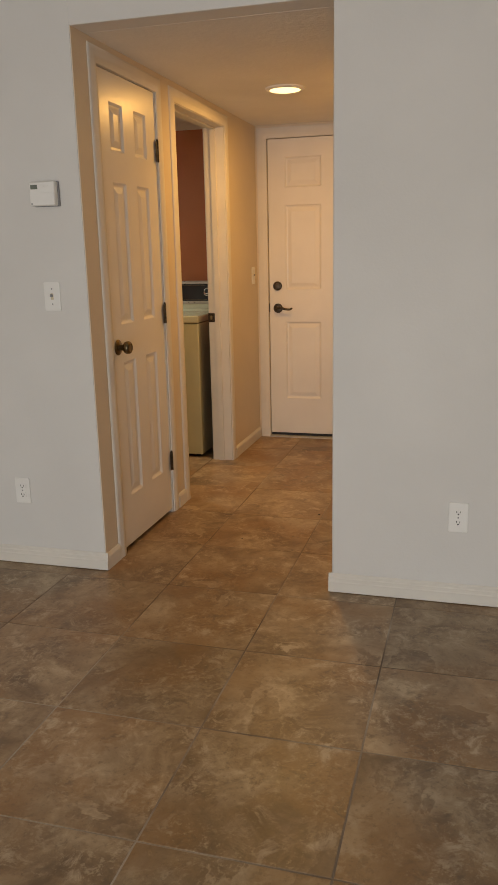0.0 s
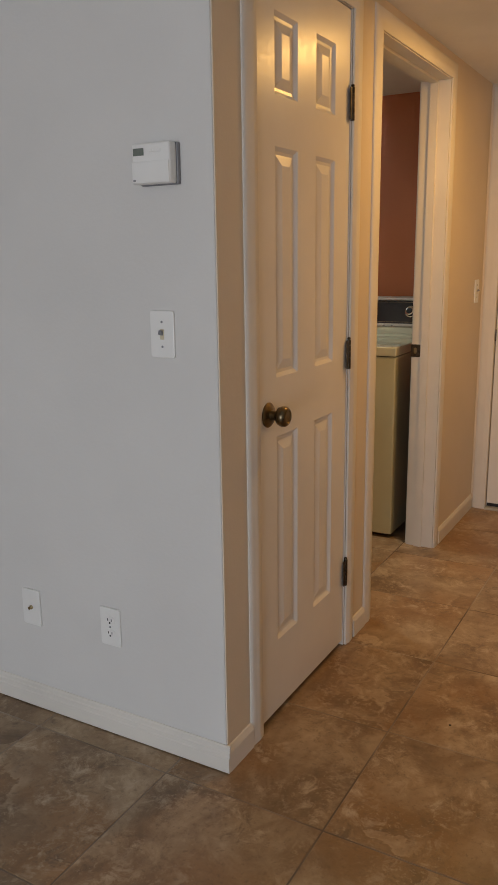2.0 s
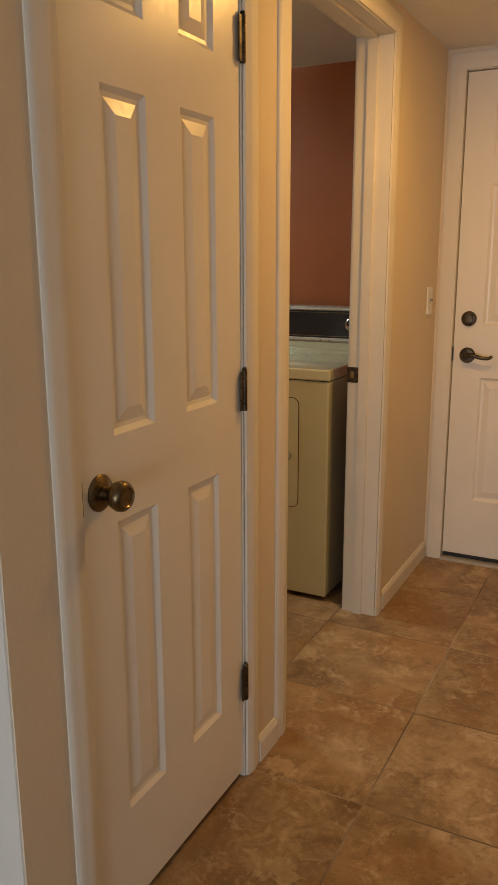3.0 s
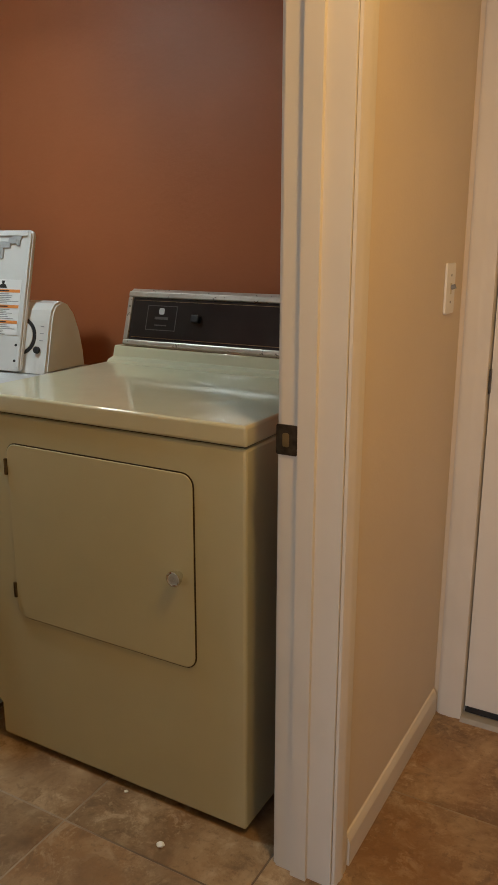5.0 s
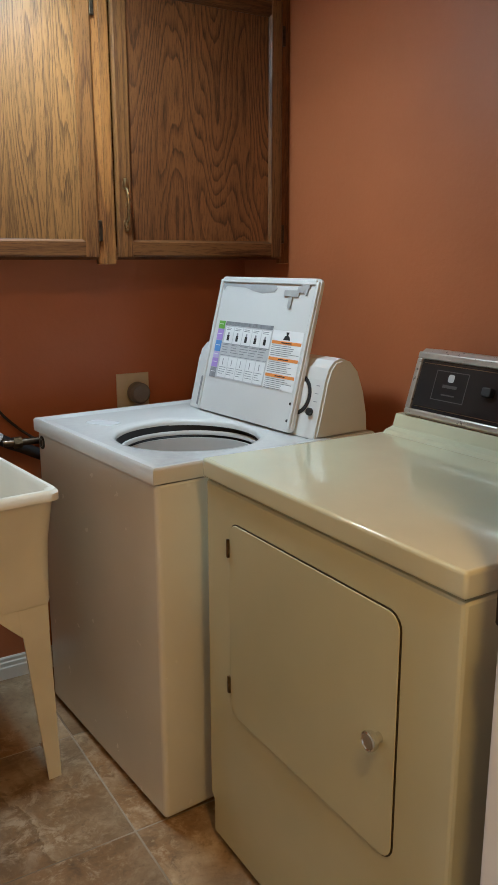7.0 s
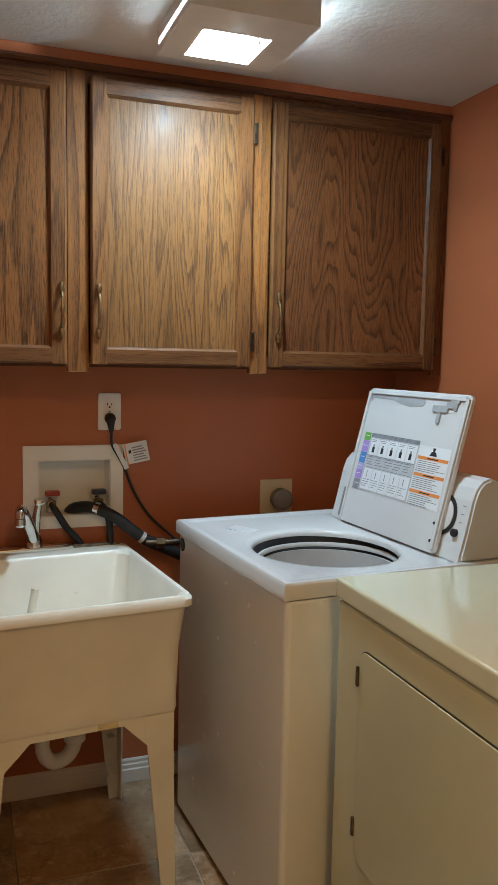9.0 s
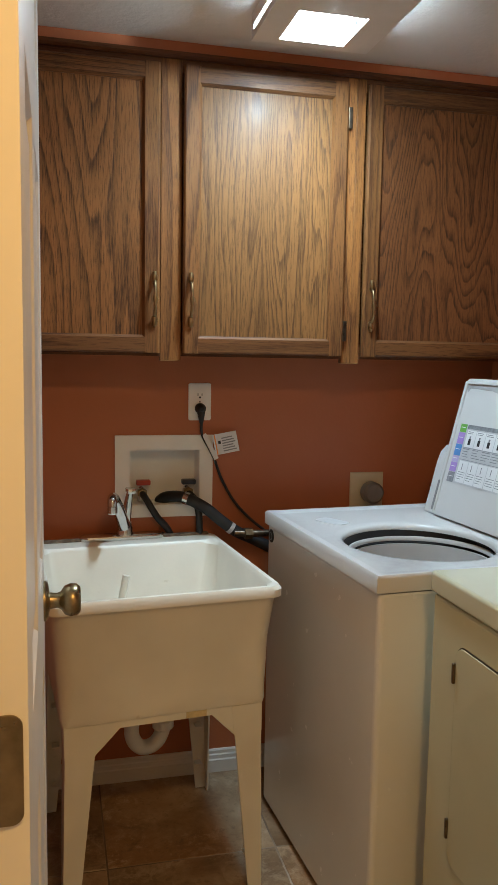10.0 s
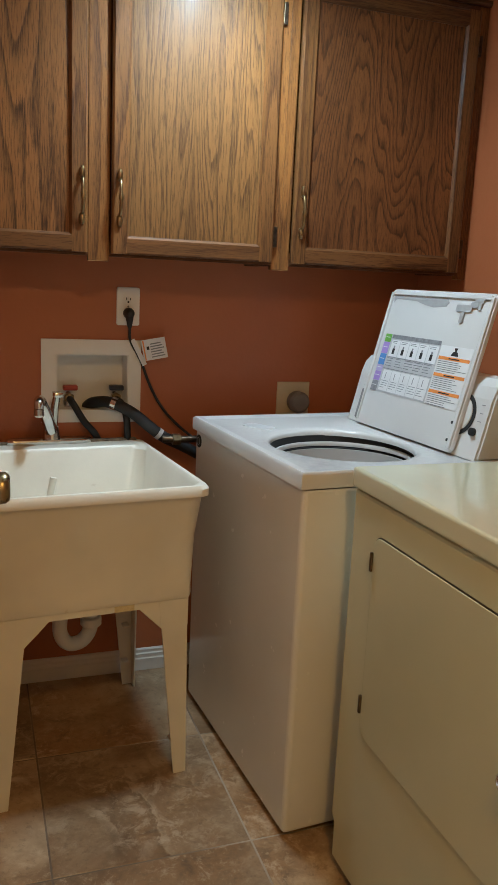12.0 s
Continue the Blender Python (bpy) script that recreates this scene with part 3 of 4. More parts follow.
lever = part("lever_rose", lathe(((0.033, 0), (0.033, 0.005), (0.028, 0.011), (0.012, 0.013), (0.011, 0.045), (0.006, 0.047)), pose(-1.158, 5.638, 0.926, 90, 0, 0)), M_BRONZE, leaf, "dark bronze lever handle", True)
part("lever", tube(((-1.160, 5.597, 0.926), (-1.125, 5.592, 0.929), (-1.095, 5.594, 0.922), (-1.066, 5.596, 0.920), (-1.048, 5.597, 0.929)), (0.010, 0.006)), M_BRONZE, lever, "", True)
part("edge_plate", box(-1.2205, -1.2165, 5.628, 5.640, 0.90, 0.96), M_BRONZE, leaf)


# ---- hall lamp, switches, sockets ----
lamp = thing("ceiling_light", (-0.82, 4.46, LOW), "round flush ceiling light glowing warm yellow", "ceiling light")
part("trim_ring", lathe(((0.079, 0.010), (0.081, -0.012), (0.090, -0.013), (0.102, -0.006), (0.104, 0.0)), pose(-0.82, 4.46, LOW), 40), M_PLATE, lamp, "", True)
part("diffuser", lathe(((0.0785, -0.001), (0.077, -0.012), (0.055, -0.017), (0.004, -0.019)), pose(-0.82, 4.46, LOW), 40), M_DISC, lamp, "glowing frosted diffuser", True)


def switch_plate(at, rz, label, kind="toggle"):
    """A wall plate 70 x 114 mm. Local -y points out of the wall."""
    name = {"toggle": "light_switch", "duplex": "wall_outlet", "coax": "cable_jack"}[kind]
    t = thing(name, at, label, "light switch" if kind == "toggle" else "outlet" if kind == "duplex" else "cable jack", "wall plates")
    m = pose(*at, 90, 0, rz) if rz == 0 else pose(*at, 0, 0, rz) @ pose(0, 0, 0, 90, 0, 0)
    plate = part("plate", slab(rounded(-0.035, 0.035, -0.057, 0.057, 0.006), 0.0, 0.006, m, 0.0018), M_PLATE, t)
    if kind == "toggle":
        part("toggle_bezel", slab(rounded(-0.006, 0.006, -0.0125, 0.0125, 0.001), 0.006, 0.0066, m), M_IVORY, plate)
        part("toggle", slab(((-0.004, -0.009), (0.004, -0.009), (0.0035, 0.001), (-0.0035, 0.001)), 0.006, 0.016, m @ pose(0, 0.004, 0, -20, 0, 0)), M_GREY, plate)
        for y in (-0.030, 0.030):
            part("screw", lathe(((0.003, 0.0055), (0.003, 0.0068), (0.001, 0.007)), m @ pose(0, y, 0), 10), M_GREY, plate)
    elif kind == "duplex":
        for y in (-0.0195, 0.0195):
            face = part("socket", slab(rounded(-0.0165, 0.0165, y - 0.0135, y + 0.0135, 0.009), 0.006, 0.0078, m), M_PLATE, plate)
            part("slot", slab(((-0.0075, y - 0.001), (-0.005, y - 0.001), (-0.005, y + 0.007), (-0.0075, y + 0.007)), 0.0078, 0.0081, m), M_BLACK, face)
            part("slot", slab(((0.005, y - 0.001), (0.0075, y - 0.001), (0.0075, y + 0.006), (0.005, y + 0.006)), 0.0078, 0.0081, m), M_BLACK, face)
            part("ground_hole", slab(rounded(-0.003, 0.003, y - 0.009, y - 0.003, 0.0028), 0.0078, 0.0081, m), M_BLACK, face)
        part("screw", lathe(((0.003, 0.0055), (0.003, 0.0068), (0.001, 0.007)), m, 10), M_GREY, plate)
    else:
        part("coax_post", lathe(((0.0065, 0.0055), (0.0065, 0.008), (0.0046, 0.009), (0.0046, 0.016), (0.002, 0.016)), m, 12), M_BRASS, plate)
    return t


switch_plate((-1.4555, LIVING_Y, 1.158), 0, "white toggle light switch on the off-white wall")
switch_plate((-1.672, LIVING_Y, 0.335), 0, "white double wall outlet low on the living room wall", "duplex")
switch_plate((-1.972, LIVING_Y, 0.33), 0, "white cable jack plate low on the living room wall", "coax")
switch_plate((0.147, LIVING_Y, 0.342), 0, "white double wall outlet low beside the hall opening", "duplex")
switch_plate((WALL_X, 5.50, 1.158), 90, "white toggle light switch near the entry door")
switch_plate((WEST_X, 4.645, 1.20), 90, "white wall outlet with a black plug in its lower socket", "duplex")

thermo = thing("thermostat", (-1.455, LIVING_Y, 1.548), "small white plastic thermostat with a grey display", "thermostat")
part("back_plate", box(-1.496, -1.389, 3.038, LIVING_Y, 1.502, 1.594, 0.003), M_GREY, thermo)
cover = part("cover", box(-1.498, -1.392, 3.010, 3.0385, 1.504, 1.593, 0.005, 3), M_PLATE, thermo, "", "box")
part("door_flap", box(-1.4965, -1.394, 3.0075, 3.011, 1.506, 1.553, 0.0015), M_PLATE, cover)
part("display", box(-1.492, -1.463, 3.0085, 3.011, 1.566, 1.582), M_SCREEN, cover, "grey liquid crystal display")
for k in range(2):
    part("button", box(-1.450 + 0.020 * k, -1.436 + 0.020 * k, 3.0085, 3.011, 1.572, 1.579, 0.001), M_PLATE, cover)
part("badge", box(-1.493, -1.486, 3.0068, 3.008, 1.510, 1.514), M_GREY, cover)


# ---- wall cabinets ----
FACE = -2.967       # face frame; the doors lie on it
DOOR_T = 0.019


def cabinet_door(u0, u1, z0, z1, parent, handle_at, hinge_at, panel_mat=M_OAK_Z):
    """A frame of oak boards round a flat panel, with a pull and two hinges; its plane is x."""
    r, x0, x1 = 0.047, FACE + 0.001, FACE + DOOR_T
    chamfer = 0.007
    door = part("cabinet_door", box(x0, x0 + 0.008, u0 + r - 0.003, u1 - r + 0.003, z0 + r - 0.003, z1 - r + 0.003), panel_mat, parent, "oak door with a flat grained panel")
    for a, b in ((u0, u0 + r), (u1 - r, u1)):
        inner = 1 if a == u0 else -1
        e = a if inner == 1 else b
        pts = ((x0, e), (x1 - 0.005, e), (x1, e + inner * 0.005), (x1, e + inner * (r - chamfer)), (x1 - 0.008, e + inner * r), (x0, e + inner * r))
        part("door_stile", prism(pts, "z", z0, z1), M_OAK_STILE, door)
    for a, b in ((z0, z0 + r), (z1 - r, z1)):
        inner = 1 if a == z0 else -1
        e = a if inner == 1 else b
        pts = ((x0, e), (x1 - 0.005, e), (x1 - 0.0003, e + inner * 0.005), (x1 - 0.0003, e + inner * (r - chamfer)), (x1 - 0.008, e + inner * r), (x0, e + inner * r))
        part("door_rail", prism(pts, "y", u0 + r - chamfer, u1 - r + chamfer), M_OAK_RAIL, door)
    y, z = handle_at
    pull = tube(((x1, y, z - 0.048), (x1 + 0.016, y, z - 0.036), (x1 + 0.023, y, z), (x1 + 0.016, y, z + 0.036), (x1, y, z + 0.048)), 0.0042, 10)
    for s in (-1, 1):
        pull = lathe(((0.0075, 0), (0.0075, 0.002), (0.005, 0.005), (0.002, 0.006)), pose(x1, y, z + s * 0.048, 0, 90, 0), 14, pull)
        pull = lathe(((0.0042, -0.015), (0.0075, -0.004), (0.0075, 0.004), (0.0042, 0.015)), pose(x1 + 0.004, y, z + s * 0.056, 0, 0, 0), 10, pull)
    pull = lathe(((0.0045, -0.010), (0.007, 0.0), (0.0045, 0.010)), pose(x1 + 0.023, y, z), 12, pull)
    part("handle", pull, M_BRASS, door, "curved antique brass pull", True)
    if hinge_at is not None:
        for zz in (z0 + 0.07, z1 - 0.09):
            part("hinge", box(FACE, FACE + 0.012, hinge_at - 0.006, hinge_at + 0.006, zz - 0.028, zz + 0.028, 0.002), M_BRONZE, door, "dark brass hinge")
    return door


def wall_cabinet(u0, u1, doors, stiles, label):
    z0, z1 = 1.338, 2.098
    t = thing("wall_cabinet", (WEST_X, (u0 + u1) / 2, z0), label, "cabinet", "wall cabinets")
    part("body", boxes((WEST_X + 0.002, FACE - 0.0195, u0 + 0.0005, u0 + 0.014, z0, z1), (WEST_X + 0.002, FACE - 0.0195, u1 - 0.014, u1 - 0.0005, z0, z1),
                       (WEST_X + 0.002, FACE - 0.0195, u0 + 0.014, u1 - 0.014, z0 + 0.012, z0 + 0.026), (WEST_X + 0.002, FACE - 0.0195, u0 + 0.014, u1 - 0.014, z1 - 0.014, z1),
                       (WEST_X + 0.002, WEST_X + 0.012, u0 + 0.014, u1 - 0.014, z0 + 0.026, z1 - 0.014)), M_OAK_RAIL, t)
    for a, b in stiles:
        part("stile", box(FACE - 0.019, FACE, a, b, z0 - 0.012, z1, 0.0015), M_OAK_Z, t)
        part("stile_end", box(FACE - 0.0188, FACE - 0.0004, a + 0.001, b - 0.001, z0 - 0.0126, z0 - 0.0118), M_OAK_RAW, t)
    edges = sorted(stiles)
    for (a0, b0), (a1, b1) in zip(edges, edges[1:]):
        part("rail", box(FACE - 0.019, FACE - 0.0005, b0, a1, z0, z0 + 0.035), M_OAK_DARK, t)
        part("rail", box(FACE - 0.019, FACE - 0.0005, b0, a1, z1 - 0.035, z1), M_OAK_DARK, t)
    for d in doors:
        cabinet_door(*d[:2], 1.346, 2.080, t, *d[2:])
    part("top_moulding", prism(((FACE - 0.019, 2.0985), (FACE + 0.004, 2.0985), (FACE + 0.010, 2.105), (FACE + 0.010, 2.114), (FACE - 0.019, 2.114)), "y", u0, u1), M_OAK_DARK, t, "dark oak top moulding")
    return t


wall_cabinet(3.990, 5.0245, (
    (4.032, 4.485, (4.470, 1.486), None, M_OAK_BOLD),
    (4.546, 4.996, (4.566, 1.486), 5.003, M_OAK_FINE),
), ((3.990, 4.030), (4.488, 4.543), (4.998, 5.0245)), "varnished oak wall cabinet with two panelled doors, shut")
wall_cabinet(5.025, 5.638, (
    (5.054, 5.602, (5.076, 1.486), 5.609, M_OAK_RED),
), ((5.025, 5.051), (5.605, 5.638)), "varnished oak wall cabinet with one panelled door, shut")
structure("soffit_strip", box(WEST_X, FACE - 0.002, SOUTH_Y, NORTH_Y, 2.1145, LOW + 0.0075), M_ORANGE, "terracotta painted strip over the wall cabinets", "trim")


# ---- laundry ceiling fixture ----
fix = thing("ceiling_lamp_box", (-2.60, 4.82, LOW), "square white ceiling lamp box without its lens, bulb lit", "ceiling light")
FX0, FX1, FY0, FY1, FZ0, FZ1 = -2.765, -2.465, 4.675, 4.965, 2.084, LOW + 0.008
part("bottom_plate", holed((FX0, FX1, FY0, FY1), (-2.735, -2.575, 4.735, 4.895), "z", FZ0, FZ0 + 0.004), M_BOXWHITE, fix)
part("side", holed((FX0, FX1, FZ0 + 0.0042, FZ1), (FX0 + 0.02, FX1 - 0.02, FZ0 + 0.012, FZ1 - 0.008), "y", FY1 - 0.003, FY1), M_BOXWHITE, fix, "slotted side plate")
part("side", box(FX0, FX0 + 0.003, FY0 + 0.003, FY1 - 0.0032, FZ0 + 0.0042, FZ1), M_BOXWHITE, fix)
part("side", box(FX1 - 0.003, FX1, FY0 + 0.003, FY1 - 0.0032, FZ0 + 0.0042, FZ1), M_BOXWHITE, fix)
part("side", holed((FX0, FX1, FZ0 + 0.0042, FZ1), (FX0 + 0.02, FX1 - 0.02, FZ0 + 0.018, FZ1 - 0.027), "y", FY0, FY0 + 0.003), M_BOXWHITE, fix, "slotted side plate")
part("divider", box(-2.632, -2.628, FY0 + 0.004, FY0 + 0.05, FZ0 + 0.0042, FZ1 - 0.002), M_BOXWHITE, fix)
part("reflector", box(-2.733, -2.577, 4.737, 4.893, 2.118, 2.121), M_BULB, fix, "glowing reflector")
part("bulb", lathe(((0.010, 0.0), (0.012, 0.03), (0.016, 0.045), (0.016, 0.07), (0.008, 0.082)), pose(-2.60, 4.87, 2.100, 0, -90, 0), 16), M_BULB, fix, "lit bulb", True)
part("clip", tube(((-2.588, 4.862, 2.100), (-2.590, 4.868, 2.088), (-2.600, 4.875, 2.082)), 0.004, 8), M_STEEL, fix)


# ---- washing machine ----
wash = thing("washing_machine", (-2.335, 4.864, 0), "white top-loading washing machine with its lid open", "washing machine", rz=4.0)
WX0, WX1, WY0, WY1 = -3.040, -2.335, 4.864, 5.52
shell = box(WX0, WX1, WY0, WY1, 0.012, 0.8605, 0.012, 3)
bmesh.ops.delete(shell, geom=[f for f in shell.faces if f.calc_center_median().z > 0.856], context="FACES")
part("cabinet", shell, M_BODY_WARM_LIT, wash, "", "box")
for fx in (WX0 + 0.05, WX1 - 0.05):
    for fy in (WY0 + 0.06, WY1 - 0.06):
        part("foot", lathe(((0.018, 0.0), (0.020, 0.004), (0.012, 0.014)), pose(fx, fy, 0), 12), M_BLACK, wash)


def washer_top():
    """The deck with a round loading hole, sloped rim and a low step at the back."""
    cx, cy, r = -2.622, 5.128, 0.200
    x0, x1, y0, y1, n = WX0 - 0.004, WX1 + 0.004, WY0 - 0.008, WY1, 72
    bm = bmesh.new()
    corners = [math.atan2(y - cy, x - cx) for x in (x0, x1) for y in (y0, y1)]
    ang = [-math.pi + 2 * math.pi * k / n for k in range(n)]
    for c in corners:
        ang[min(range(n), key=lambda k: abs(ang[k] - c))] = c
    outer = []
    for a in ang:
        u, v = math.cos(a), math.sin(a)
        reach = min(((x1 if u > 0 else x0) - cx) / u if abs(u) > 1e-6 else 9, ((y1 if v > 0 else y0) - cy) / v if abs(v) > 1e-6 else 9)
        outer.append((cx + u * reach, cy + v * reach))
    rings = []
    rings.append([(p[0], p[1], 0.8585) for p in outer])
    rings.append([(p[0], p[1], 0.890) for p in outer])
    rings.append([(cx + (p[0] - cx) * 0.985, cy + (p[1] - cy) * 0.985, 0.896) for p in outer])
    for k, z in ((0.925, 0.8965), (0.905, 0.8925), (0.895, 0.892)):
        rings.append([(cx + (p[0] - cx) * k, cy + (p[1] - cy) * k, z) for p in outer])
    for rr, z in ((r + 0.020, 0.892), (r + 0.015, 0.8905), (r + 0.006, 0.889), (r, 0.886), (r - 0.003, 0.880), (r - 0.003, 0.872)):
        rings.append([(cx + rr * math.cos(a), cy + rr * math.sin(a) * (0.87 if math.sin(a) > 0 else 1.0), z) for a in ang])
    rows = [[bm.verts.new(p) for p in ring] for ring in rings]
    for p, q in zip(rows, rows[1:]):
        for k in range(n):
            bm.faces.new((p[k], p[(k + 1) % n], q[(k + 1) % n], q[k]))
    bmesh.ops.recalc_face_normals(bm, faces=bm.faces)
    return bm, cx, cy, r


bm, cx, cy, r = washer_top()
deck = part("top_deck", bm, M_WHITE, wash, "white deck round the loading hole", True)
part("dispenser", slab(rounded(-0.055, 0.04, -0.025, 0.03, 0.018), 0.0, 0.0022, pose(cx - 0.24, cy - 0.135, 0.8915, 0, 0, 25), 0.001), M_RINGGREY, deck)
# black ring added as the shade in the gap between deck and tub
part("tub_ring", lathe(((0.190, 0.828), (0.1965, 0.829), (0.1965, 0.873), (0.1955, 0.873), (0.192, 0.840), (0.190, 0.838)), pose(cx, cy, 0), 56, None, True), M_BLACK, wash, "black ring for the shade in the gap under the deck", True)
part("balance_ring", lathe(((0.178, 0.846), (0.186, 0.846), (0.188, 0.850), (0.186, 0.857), (0.180, 0.858), (0.177, 0.852)), pose(cx, cy, 0), 56, None, True), M_RINGGREY, wash, "light grey balance ring", True)
part("tub", lathe(((0.05, 0.25), (0.165, 0.26), (0.180, 0.30), (0.182, 0.832), (0.1815, 0.838), (0.176, 0.838), (0.175, 0.31), (0.160, 0.272), (0.05, 0.262)), pose(cx, cy, 0), 56), M_STEEL, wash, "grey steel tub", True)
part("agitator", lathe(((0.09, 0.263), (0.085, 0.30), (0.05, 0.34), (0.045, 0.56), (0.03, 0.60), (0.004, 0.605)), pose(cx, cy, 0), 24), M_BOXWHITE, wash, "", True)

cons = prism(((5.325, 0.894), (5.340, 0.95), (5.362, 1.04), (5.374, 1.070), (5.392, 1.088), (5.415, 1.093), (5.445, 1.082), (5.470, 1.055), (5.492, 1.00), (5.505, 0.94), (5.508, 0.894)), "x", WX0 + 0.085, WX1 - 0.012)
bmesh.ops.bevel(cons, geom=[e for e in cons.edges if len({round(v.co.x, 4) for v in e.verts}) == 1], offset=0.006, segments=2, affect="EDGES")
console = part("console", cons, M_WHITE, wash, "rounded white control console", "box")
SLOPE = math.degrees(math.atan2(0.09, 0.022))
on_console = lambda x, s: pose(x, 5.340 + 0.022 * s - 0.001, 0.95 + 0.09 * s, SLOPE, 0, 0)
part("dial", lathe(((0.043, 0), (0.043, 0.003), (0.040, 0.004), (0.030, 0.0045), (0.004, 0.005)), on_console(-2.448, 0.50), 28), M_WHITE, console, "white cycle dial", True)
part("dial_mark", lathe(((0.054, 0), (0.054, 0.0012), (0.044, 0.0012)), on_console(-2.448, 0.50), 28), M_BLACK, console)
part("start_knob", lathe(((0.010, 0), (0.010, 0.008), (0.004, 0.009)), on_console(-2.385, 0.10), 14), M_BLACK, console)
for k in range(3):
    part("print_bar", slab(((-0.006, -0.001), (0.006, -0.001), (0.006, 0.001), (-0.006, 0.001)), 0, 0.0006, on_console(-2.375, 0.40 + 0.22 * k)), M_INK, console)

# the open lid, leaning on the console
LW, LL = 0.458, 0.404
LID = pose(-2.885, 5.308, 0.899, 90 - 14.5, 0, 0)     # local x along the hinge, local y up the lid, local z towards the front
pts = rounded(0, LW, 0, LL, 0.016)
lid = part("lid", slab(pts, -0.014, -0.002, LID, 0.003), M_WHITE, wash, "white lid, raised, with printed labels inside", "box")
rim = None
for a, b, c, d in ((0.004, 0.016, 0.01, LL - 0.01), (LW - 0.016, LW - 0.004, 0.01, LL - 0.01), (0.016, LW - 0.016, LL - 0.018, LL - 0.006)):
    rim = slab(((a, c), (b, c), (b, d), (a, d)), -0.002, 0.004, LID, 0.002, rim)
part("lid_rim", rim, M_WHITE, lid)
# flat grey strip painted as the shade of a wavy gap
part("lid_slot", slab(((0.014, LL - 0.026), (0.022, LL - 0.042), (0.032, LL - 0.029), (0.130, LL - 0.032), (0.175, LL - 0.041), (0.215, LL - 0.046), (0.270, LL - 0.041), (0.280, LL - 0.031), (0.272, LL - 0.021), (0.120, LL - 0.020), (0.030, LL - 0.019)), -0.002, -0.001, LID), M_MIDGREY, lid, "grey strip for the shaded gap along the lid edge")
for v in (0.030, 0.075):
    part("lid_screw", lathe(((0.004, -0.002), (0.004, 0.0), (0.002, 0.0005)), LID @ pose(LW - 0.024, v, 0), 10), M_BLACK, lid)
for u, v, w, h in ((0.318, LL - 0.052, 0.062, 0.018), (0.342, LL - 0.082, 0.014, 0.030), (0.372, LL - 0.040, 0.030, 0.016), (0.385, LL - 0.028, 0.034, 0.012), (0.402, LL - 0.046, 0.012, 0.022)):
    part("lid_catch", slab(rounded(u, u + w, v, v + h, 0.003), -0.002, 0.003, LID, 0.001), M_MIDGREY, lid)
part("hinge_peg", slab(rounded(0.003, 0.012, 0.012, 0.100, 0.004), -0.002, 0.006, LID, 0.002), M_GREY, lid)


def flat(u0, u1, v0, v1, lift, mat, name, parent):
    return part(name, slab(((u0, v0), (u1, v0), (u1, v1), (u0, v1)), lift - 0.0006, lift, LID), mat, parent)


def on_chart(u0, u1, v0, v1, *rest):
    return flat(*(0.035 + (u - 0.035) * 1.13 for u in (u0, u1)), *(0.103 + (v - 0.126) * 1.167 for v in (v0, v1)), *rest)


def on_warning(u0, u1, v0, v1, *rest):
    return flat(*(0.302 + (u - 0.272) * 0.985 for u in (u0, u1)), *(0.103 + (v - 0.118) * 0.95 for v in (v0, v1)), *rest)


card = on_chart(0.035, 0.268, 0.126, 0.270, -0.0008, M_CHART, "chart_label", lid)
on_chart(0.066, 0.268, 0.260, 0.270, -0.0001, M_INK, "title_bar", card)
for v0, v1, mm in ((0.250, 0.270, M_LABEL_GREEN), (0.221, 0.249, M_LABEL_PURPLE), (0.192, 0.220, M_LABEL_BLUE), (0.176, 0.191, M_LABEL_LILAC), (0.152, 0.175, M_LABEL_PURPLE), (0.126, 0.151, M_INK)):
    on_chart(0.035, 0.062, v0, v1, -0.0001, mm, "colour_block", card)
    on_chart(0.039, 0.057, (v0 + v1) / 2 + 0.001, (v0 + v1) / 2 + 0.0025, 0.0001, M_PAPER, "text_bar", card)
rng = random.Random(4)
for k in range(5):
    u = 0.070 + 0.0395 * k
    on_chart(u, u + 0.037, 0.216, 0.257, -0.0004, M_PAPER, "chart_cell", card)
    on_chart(u, u + 0.037, 0.130, 0.182, -0.0004, M_PAPER, "chart_cell", card)
    for j in range(2):
        on_chart(u + 0.004, u + rng.uniform(0.022, 0.034), 0.2525 - 0.004 * j, 0.254 - 0.004 * j, -0.0001, M_INK, "text_bar", card)
    on_chart(u + 0.012, u + 0.022, 0.222, 0.236, -0.0001, M_BLACK, "pictogram", card)
    on_chart(u + 0.014, u + 0.020, 0.236, 0.243, -0.0001, M_INK, "pictogram", card)
    for j in range(4):
        v = 0.2105 - 0.0062 * j
        on_chart(u, u + rng.uniform(0.020, 0.036), v, v + 0.0016, -0.0001, M_INK, "text_bar", card)
    on_chart(u + 0.014, u + 0.0165, 0.160, 0.176, -0.0001, M_INK, "pictogram", card)
    for j in range(4):
        v = 0.154 - 0.0055 * j
        on_chart(u + 0.003, u + rng.uniform(0.018, 0.034), v, v + 0.0014, -0.0001, M_INK, "text_bar", card)
on_chart(0.066, 0.268, 0.2135, 0.2148, -0.0001, M_INK, "rule", card)
on_chart(0.066, 0.268, 0.1845, 0.1858, -0.0001, M_INK, "rule", card)
warn = on_warning(0.272, 0.405, 0.118, 0.285, -0.0008, M_PAPER, "warning_label", lid)
part("warning_mark", slab(((0.351, 0.237), (0.381, 0.237), (0.375, 0.247), (0.369, 0.249), (0.372, 0.258), (0.360, 0.258), (0.363, 0.249), (0.357, 0.247)), -0.0008, 0.0, LID), M_BLACK, warn)
